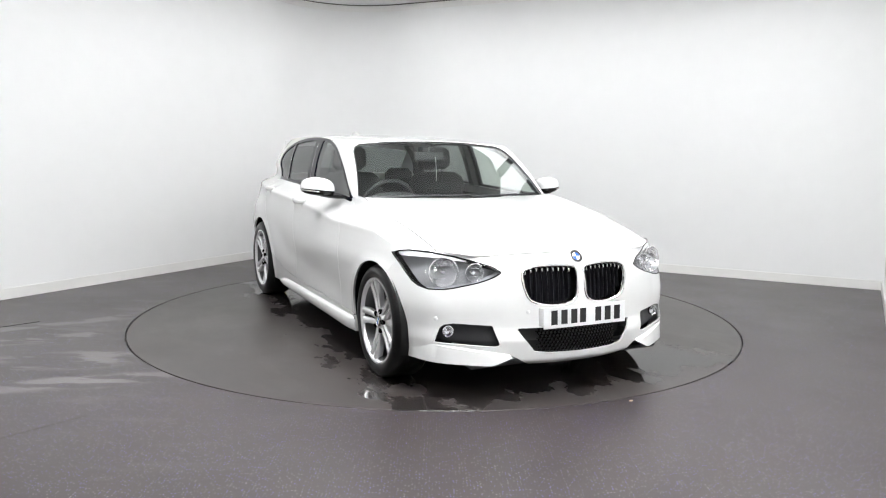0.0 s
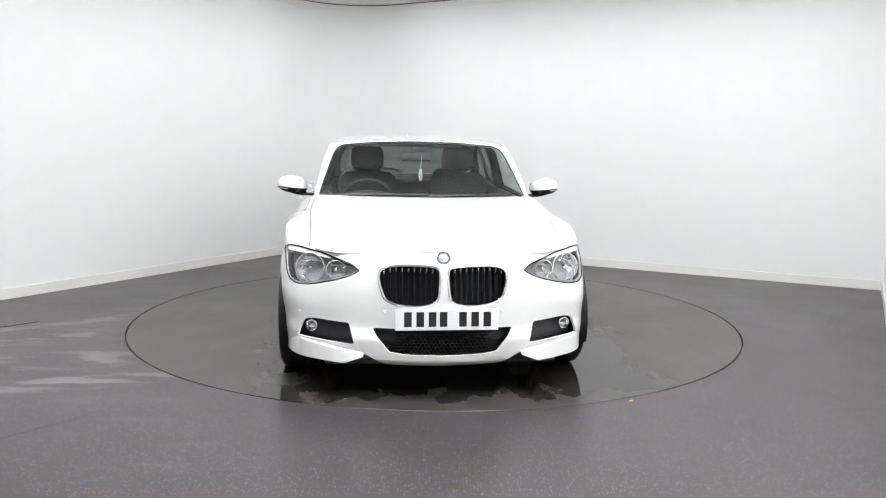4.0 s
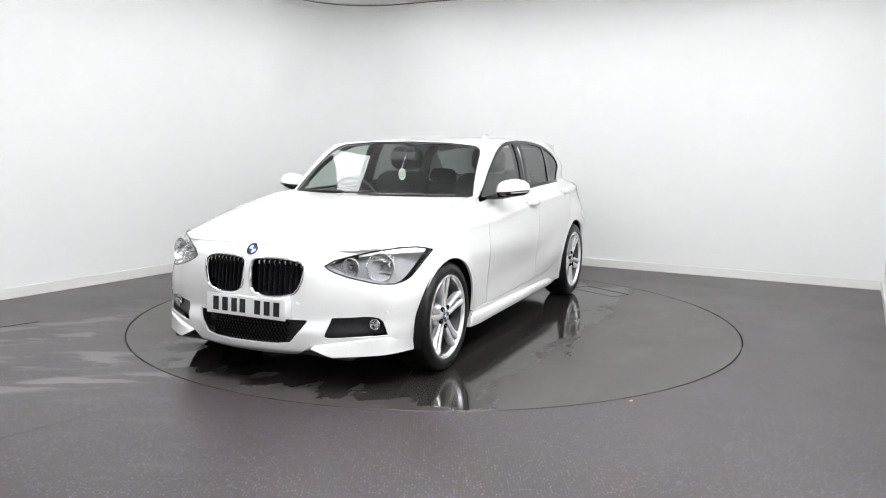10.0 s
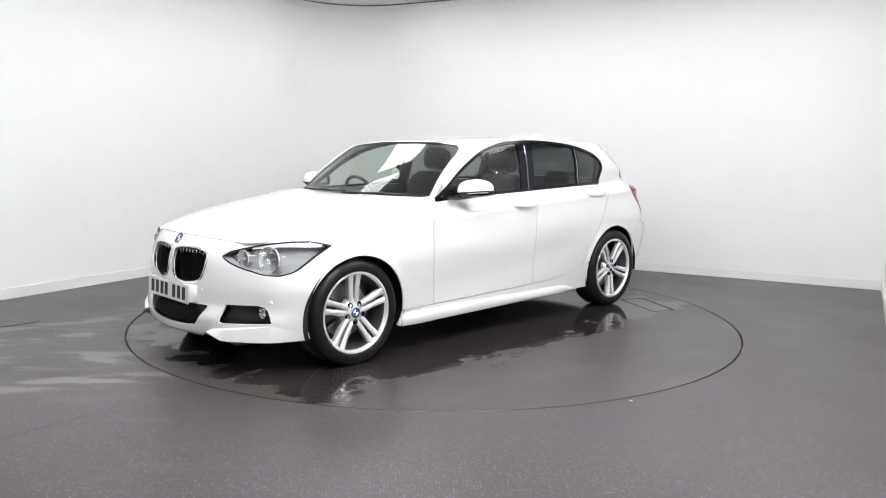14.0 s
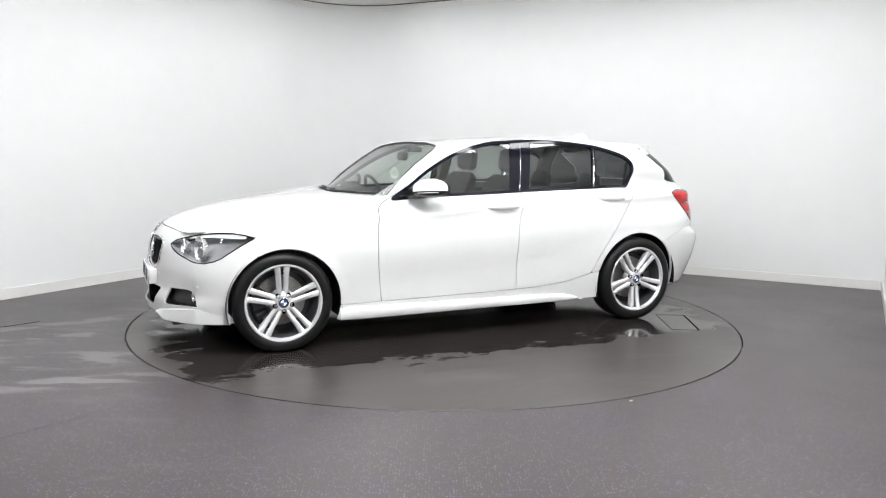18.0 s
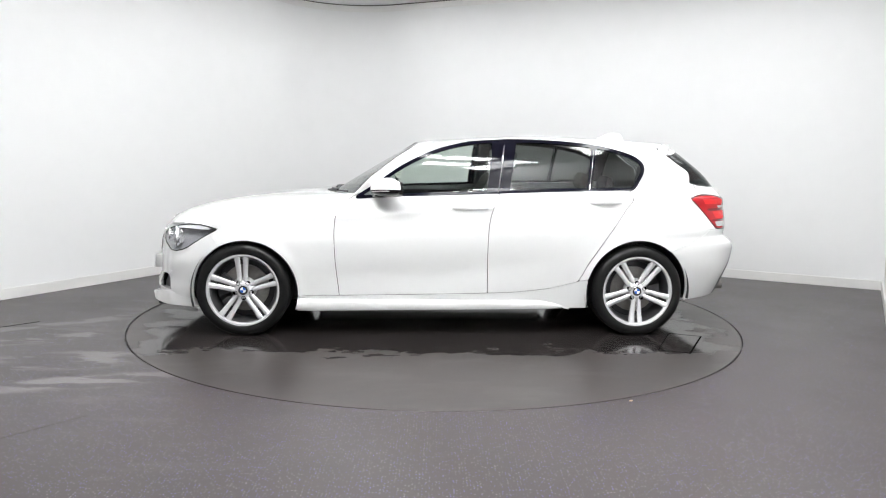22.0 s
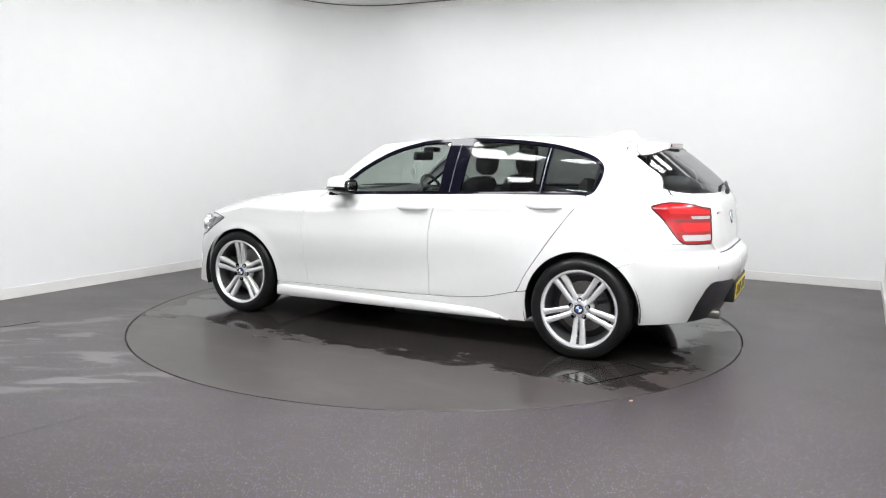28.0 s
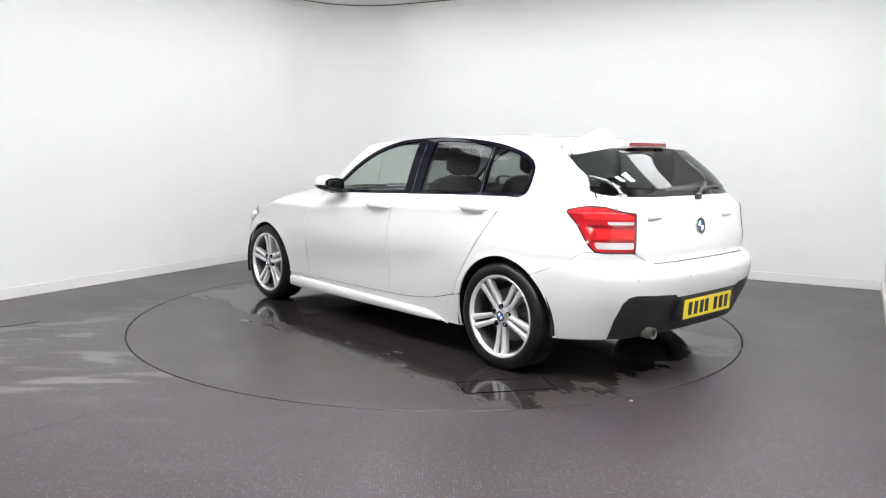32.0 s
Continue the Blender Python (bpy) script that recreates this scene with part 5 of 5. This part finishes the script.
# door mirrors
for s in (1, -1):
    def shell(lo, hi, grow=1.0):
        bm = bmesh.new()
        rows = []
        for i in range(15):
            v = lo + (hi - lo) * i / 14
            zz = 1.000 + v * (0.082 if v > 0 else 0.050) * grow
            k = max(1 - abs(v) ** 2.6, 0.0) ** (1 / 2.4)
            row = []
            for j in range(28):
                a = 2 * math.pi * j / 28
                ca, sa = math.cos(a), math.sin(a)
                ex = math.copysign(abs(ca) ** (1.0 if ca > 0 else 0.5), ca)
                ey = math.copysign(abs(sa) ** 0.90, sa)
                zq = zz - 0.012 * ((ey + 1) / 2) ** 2 * max(v, 0) + 0.009 * ey + 0.012 * (ca if ca < 0 else 0) * max(v, 0)
                x = 0.372 + (0.122 if ca > 0 else 0.076) * k * ex * grow + 0.02 * ey * -1
                y = 0.890 + 0.104 * k * ey * grow + 0.004
                row.append(bm.verts.new((x, s * y, zq)))
            rows.append(row)
        for a, b in zip(rows, rows[1:]):
            for q in range(28):
                bm.faces.new((a[q], b[q], b[(q + 1) % 28], a[(q + 1) % 28]))
        bm.faces.new(rows[0])
        bm.faces.new(rows[-1])
        bmesh.ops.recalc_face_normals(bm, faces=bm.faces)
        return bm

    mirror = part("door_mirror", shell(-0.07, 0.995), PAINT, car, "white door mirror with a black base")
    part("mirror_base", shell(-0.90, -0.075, 0.985), GLOSSBLACK, mirror, "gloss black lower shell")
    bm = bmesh.new()
    rows = []
    for y, z, r1, r2 in ((0.73, 0.948, 0.065, 0.012), (0.79, 0.950, 0.055, 0.013), (0.84, 0.956, 0.045, 0.014), (0.89, 0.966, 0.04, 0.014)):
        rows.append([bm.verts.new((0.43 + math.cos(a) * r1, s * y, z + math.sin(a) * r2)) for a in [2 * math.pi * i / 14 for i in range(14)]])
    for a, b in zip(rows, rows[1:]):
        for q in range(14):
            bm.faces.new((a[q], b[q], b[(q + 1) % 14], a[(q + 1) % 14]))
    bm.faces.new(rows[0])
    bm.faces.new(rows[-1])
    bmesh.ops.recalc_face_normals(bm, faces=bm.faces)
    part("mirror_arm", bm, GLOSSBLACK, mirror, "black arm")
    bm = bmesh.new()
    box(bm, (-0.003, -0.062, -0.03), (0.003, 0.062, 0.030), 0.002, 1, pose(0.2905, s * 0.893, 1.006, 0, 0, s * 7))
    part("mirror_glass", bm, CHROME, mirror, "mirror glass")
    # bezel drawn wide and black, in place of the glass's dark reflection
    bm = bmesh.new()
    rim_line = []
    for k in range(28):
        a = 2 * math.pi * k / 28
        rim_line.append((0.085 * math.copysign(abs(math.cos(a)) ** 0.7, math.cos(a)), 0.046 * math.copysign(abs(math.sin(a)) ** 0.7, math.sin(a))))
    prism(bm, rim_line, 0.024, facing((0.313, s * 0.894, 1.006), (-1, -s * 0.12, 0)))
    bmesh.ops.recalc_face_normals(bm, faces=bm.faces)
    part("mirror_bezel", bm, GLOSSBLACK, mirror, "black bezel, widened to stand in for the glass's dark reflection")
    bm = bmesh.new()
    tube(bm, [(0.372 + 0.1165 * math.cos(a) ** 0.85 - 0.02 * math.sin(a), s * (0.894 + 0.103 * math.copysign(abs(math.sin(a)) ** 0.8, math.sin(a))), 0.986 + 0.009 * math.sin(a)) for a in np.linspace(0.15, 1.45, 12)], 0.0035, 6)
    part("indicator", bm, CLEARLENS, mirror, "slim clear indicator strip")

# door handles
for hx, hz in ((-0.174, 0.884), (-1.092, 0.930)):
    for s in (1, -1):
        bm = bmesh.new()
        rows = []
        for i in range(17):
            t = i / 16
            x = hx + 0.125 - 0.25 * t
            yb = float(flank_half(x, hz)) + 0.015 * math.exp(-(((x - hx) / 0.075) ** 4))
            reach = 0.008 + 0.027 * math.sin(math.pi * min(max((t - 0.04) / 0.92, 0), 1)) ** 0.6
            hgt = 0.010 + 0.009 * math.sin(math.pi * min(max(t * 0.98 + 0.01, 0), 1)) ** 0.35
            rows.append([bm.verts.new((x, s * (yb + reach - 0.010 + 0.010 * math.cos(a)), hz + 0.002 * t + hgt * math.sin(a))) for a in [2 * math.pi * k / 12 for k in range(12)]])
        for a, b in zip(rows, rows[1:]):
            for q in range(12):
                bm.faces.new((a[q], b[q], b[(q + 1) % 12], a[(q + 1) % 12]))
        bm.faces.new(rows[0])
        bm.faces.new(rows[-1])
        bmesh.ops.recalc_face_normals(bm, faces=bm.faces)
        part("door_handle", bm, PAINT, car, "body-coloured pull handle")

# side skirts: a blade under the doors that fades out before the rear wheel
for s in (1, -1):
    bm = bmesh.new()
    rows = []
    for i in range(41):
        t = i / 40
        x = 0.985 - 1.86 * t
        fade = min(1.0, (1 - t) / 0.14)
        k = math.sin(fade * math.pi / 2)
        zt = 0.252 - 0.012 * t + 0.0 * k - 0.045 * (1 - k)
        zb = 0.176 + 0.016 * t
        y0 = float(flank_half(x, zt)) - 0.003
        y1 = y0 + 0.004 + 0.026 * k * min(1.0, 0.15 + t / 0.07)
        rows.append([bm.verts.new((x, s * y, z)) for y, z in ((y0, zt + 0.006), (y1 - 0.006, zt - 0.004), (y1, zt - 0.014), (y1, zb + 0.008), (y1 - 0.006, zb), (y0 - 0.05, zb))])
    for a, b in zip(rows, rows[1:]):
        for q in range(5):
            bm.faces.new((a[q], b[q], b[q + 1], a[q + 1]))
    bm.faces.new(rows[0])
    bm.faces.new(rows[-1][::-1])
    bmesh.ops.recalc_face_normals(bm, faces=bm.faces)
    part("side_skirt", bm, PAINT, body)

# ---- car: inside ----
bm = bmesh.new()
profile = [(0.88, 0.90), (0.70, 0.945), (0.50, 0.935), (0.40, 0.905), (0.36, 0.85), (0.40, 0.70), (0.55, 0.45), (0.88, 0.45)]
rows = []
for y in np.linspace(-0.64, 0.64, 25):
    hump = 0.045 * math.exp(-((y + 0.37) / 0.17) ** 4)
    back = 0.10 * (abs(y) / 0.64) ** 2
    rows.append([bm.verts.new((x - back, y, z + (hump if 0.38 < x < 0.6 else 0))) for x, z in profile])
for a, b in zip(rows, rows[1:]):
    for q in range(8):
        bm.faces.new((a[q], b[q], b[(q + 1) % 8], a[(q + 1) % 8]))
bm.faces.new(rows[0])
bm.faces.new(rows[-1][::-1])
bmesh.ops.recalc_face_normals(bm, faces=bm.faces)
part("dashboard", bm, DASH, car, "dark soft-touch dashboard")


def cushion(bm, w, sections, bulge=0.02):
    """A padded shape: sections of (x, z, thickness) across a width."""
    rows = []
    last = len(sections) - 1
    for i, (x, z, dx, dz) in enumerate(sections):
        row = []
        near = min(i, last - i)
        wi = w * (0.74 if near == 0 else 0.95 if near == 1 else 1.0)
        for j in range(13):
            v = -1 + j / 6
            k = max(1 - abs(v) ** 4, 0)
            row.append(((x + dx * 0.5 * (0.55 + 0.45 * k)), v * wi, z + dz * 0.5 * (0.55 + 0.45 * k)))
        for j in range(12, -1, -1):
            v = -1 + j / 6
            k = max(1 - abs(v) ** 4, 0)
            row.append(((x - dx * 0.5 * (0.55 + 0.45 * k)), v * wi, z - dz * 0.5 * (0.55 + 0.45 * k)))
        rows.append([bm.verts.new(p) for p in row])
    for a, b in zip(rows, rows[1:]):
        n = len(a)
        for q in range(n):
            bm.faces.new((a[q], b[q], b[(q + 1) % n], a[(q + 1) % n]))
    bm.faces.new(rows[0])
    bm.faces.new(rows[-1][::-1])
    bmesh.ops.recalc_face_normals(bm, faces=bm.faces)


def shift(bm, x, y, z):
    bmesh.ops.translate(bm, vec=(x, y, z), verts=bm.verts)
    return bm


for sy_ in (0.37, -0.37):
    bm = bmesh.new()
    cushion(bm, 0.25, [(0.20, 0.47, 0.02, 0.06), (0.17, 0.48, 0.06, 0.16), (0.0, 0.47, 0.06, 0.18), (-0.25, 0.44, 0.06, 0.16), (-0.32, 0.44, 0.03, 0.10)])
    seat = part("front_seat", shift(bm, 0, sy_, 0), FABRIC, car, "dark cloth front seat")
    bm = bmesh.new()
    cushion(bm, 0.235, [(-0.22, 0.50, 0.14, 0.02), (-0.28, 0.62, 0.16, 0.02), (-0.34, 0.78, 0.16, 0.02), (-0.41, 0.95, 0.13, 0.02), (-0.45, 1.04, 0.10, 0.02), (-0.465, 1.075, 0.05, 0.02)])
    part("backrest", shift(bm, 0, sy_, 0), FABRIC, seat)
    bm = bmesh.new()
    cushion(bm, 0.135, [(-0.49, 1.105, 0.05, 0.02), (-0.493, 1.13, 0.09, 0.02), (-0.50, 1.19, 0.10, 0.02), (-0.505, 1.25, 0.09, 0.02), (-0.51, 1.275, 0.05, 0.02)])
    part("headrest", shift(bm, 0, sy_, 0), FABRIC, seat)
    for d in (-0.045, 0.045):
        bm = bmesh.new()
        tube(bm, [(-0.465, sy_ + d, 1.05), (-0.49, sy_ + d, 1.13)], 0.006, 8)
        part("headrest_post", bm, CHROME, seat)
bm = bmesh.new()
cushion(bm, 0.60, [(-1.02, 0.50, 0.16, 0.02), (-1.10, 0.70, 0.16, 0.02), (-1.19, 0.90, 0.13, 0.02), (-1.215, 0.955, 0.06, 0.02)])
bench = part("rear_seat", bm, FABRIC, car, "dark cloth rear bench")
for sy_ in (0.36, -0.36):
    bm = bmesh.new()
    cushion(bm, 0.13, [(-1.215, 0.965, 0.05, 0.02), (-1.22, 0.99, 0.09, 0.02), (-1.23, 1.05, 0.09, 0.02), (-1.235, 1.085, 0.05, 0.02)])
    part("headrest", shift(bm, 0, sy_, 0), FABRIC, bench)
bm = bmesh.new()
box(bm, (-1.93, -0.64, 0.945), (-1.25, 0.64, 0.965), 0.006, 1)
part("parcel_shelf", bm, DASH, car)
bm = cut_sheet(TOPS_R - np.array([0, 0, 0.030]), keep_all(np.abs(RY) - flank_half(RX, RZ) + 0.03, RX - screen_x(RY, RZ) + 0.03, -1.60 - RX), 0.0, True)
part("headlining", bm, plain("anthracite_cloth", rgb(0.05, 0.05, 0.052), 0.9, grain=0.1, scale=90), body, "dark cloth headlining")
for s in (1, -1):
    for (x0, z0), (x1, z1), r in (((-0.40, 0.972), (-0.44, 1.33), 0.045), ((-1.41, 1.01), (-1.47, 1.30), 0.07)):
        bm = bmesh.new()
        rows = []
        for i in range(7):
            t = i / 6
            x, z = x0 + (x1 - x0) * t, z0 + (z1 - z0) * t
            y = float(flank_half(x, z)) - 0.035
            rows.append([bm.verts.new((x + dx * r, s * (y + dy), z)) for dx, dy in ((-1, 0.02), (1, 0.02), (0.8, -0.025), (-0.8, -0.025))])
        for a, b in zip(rows, rows[1:]):
            for q in range(4):
                bm.faces.new((a[q], b[q], b[(q + 1) % 4], a[(q + 1) % 4]))
        bmesh.ops.recalc_face_normals(bm, faces=bm.faces)
        part("pillar_trim", bm, DASH, body)
    # door tops inside
    bm = bmesh.new()
    rows = []
    for x in np.linspace(0.60, -1.36, 22):
        zt = 0.935 + 0.033 * (0.6 - x)
        y = float(flank_half(x, zt + 0.012)) - 0.03
        rows.append([bm.verts.new((x, s * yy, zz)) for yy, zz in ((y, zt), (y - 0.05, zt + 0.006), (y - 0.12, zt - 0.04), (0.585, zt - 0.12), (0.585, 0.45))])
    for a, b in zip(rows, rows[1:]):
        for q in range(4):
            bm.faces.new((a[q], b[q], b[q + 1], a[q + 1]))
    bmesh.ops.recalc_face_normals(bm, faces=bm.faces)
    part("door_lining", bm, DASH, body)
bm = bmesh.new()
m = pose(0.31, -0.37, 0.885, 0, -66, 0)
R0, r0 = 0.182, 0.0135
rows = []
for i in range(40):
    a = 2 * math.pi * i / 40
    rows.append([bm.verts.new(m @ Vector(((R0 + r0 * math.cos(b)) * math.cos(a), (R0 + r0 * math.cos(b)) * math.sin(a), r0 * math.sin(b)))) for b in [2 * math.pi * k / 8 for k in range(8)]])
for i in range(40):
    a, b = rows[i], rows[(i + 1) % 40]
    for q in range(8):
        bm.faces.new((a[q], b[q], b[(q + 1) % 8], a[(q + 1) % 8]))
wheelring = part("steering_wheel", bm, DASH, car, "dark leather steering wheel")
bm = bmesh.new()
for a in (0, 180, -100):
    box(bm, (0.03, -0.018, -0.012), (0.178, 0.018, 0.006), 0.004, 1, m @ pose(0, 0, 0, 0, 0, a + 90 if a != -100 else 180))
r = lathe(bm, [(0.075, -0.03), (0.075, 0.0), (0.06, 0.018), (0.001, 0.022)], 24, "z")
for ring_ in r:
    for v in ring_:
        v.co = m @ v.co
part("steering_boss", bm, DASH, wheelring)
bm = bmesh.new()
box(bm, (-0.018, -0.115, -0.034), (0.018, 0.115, 0.034), 0.014, 3, pose(0.225, -0.02, 1.215, 0, -12, -8))
tube(bm, [(0.225, -0.02, 1.235), (0.17, 0.0, 1.275)], 0.012, 8)
box(bm, (0.09, -0.05, 1.245), (0.19, 0.05, 1.285), 0.012, 2)
part("interior_mirror", bm, DASH, car, "dark interior mirror")
bm = bmesh.new()
mm = facing((0.30, 0.005, 1.085), (0.47, 0.88, 0.0))
prism(bm, [(0.031 * math.cos(2 * math.pi * i / 28), 0.043 * math.sin(2 * math.pi * i / 28)) for i in range(28)], 0.004, mm)
fresh = part("air_freshener", bm, plain("freshener_card", rgb(0.72, 0.74, 0.68), 0.6, grain=0.05, scale=80), car, "white oval air freshener hanging from the mirror")
bm = bmesh.new()
tube(bm, [(0.302, 0.005, 1.128), (0.285, 0.01, 1.17), (0.262, 0.015, 1.215)], 0.0022, 5)
part("cord", bm, BADGEW, fresh)
for zz, ww in ((0.016, 0.017), (0.0, 0.021), (-0.016, 0.015)):
    for o in (0.0042, -0.0010):
        bm = bmesh.new()
        box(bm, (-ww, zz - 0.003, o), (ww, zz + 0.003, o + 0.0008))
        bmesh.ops.transform(bm, matrix=mm, verts=bm.verts)
        part("print", bm, plain("faint_print", rgb(0.35, 0.42, 0.34), 0.6), fresh, smooth=False)

# ---- table: an access hatch seen as dark joints ----
hatch = [Vector((-1.62, 0.64, 0)), Vector((-1.39, 1.085, 0)), Vector((-1.565, 1.175, 0)), Vector((-1.815, 0.735, 0))]
for i in range(4):
    a, b = hatch[i], hatch[(i + 1) % 4]
    d = (b - a).normalized()
    n_ = Vector((-d.y, d.x, 0)) * (0.0055 if i == 2 else 0.0022)
    bm = bmesh.new()
    lo = [bm.verts.new(v) for v in (a + n_, a - n_, b - n_, b + n_)]
    hi = [bm.verts.new(v.co + Vector((0, 0, 0.0012))) for v in lo]
    bm.faces.new(hi)
    for q in range(4):
        bm.faces.new((lo[q], lo[(q + 1) % 4], hi[(q + 1) % 4], hi[q]))
    bmesh.ops.recalc_face_normals(bm, faces=bm.faces)
    part("hatch_joint", bm, SEAM, turntable, "dark joint of the access hatch", smooth=False)

# ---- motion of the table and the car ----
OFFSET = Vector((-0.01003, -0.15543, 0.0))


def heading(t):
    """Degrees that the table has turned at t seconds."""
    u = t - 16.0
    return -145.814 - 5.12859 * u - 0.324 * (u / 16.0) ** 2


def motions():
    table_rows, car_rows = [], []
    for k in range(65):
        t = k * 0.5
        m = pose(0, 0, 0, 0, 0, heading(t))
        table_rows.append((t, m))
        car_rows.append((t, m @ Matrix.Translation(OFFSET)))
    walk(turntable, table_rows)
    walk(car, car_rows)


motions()
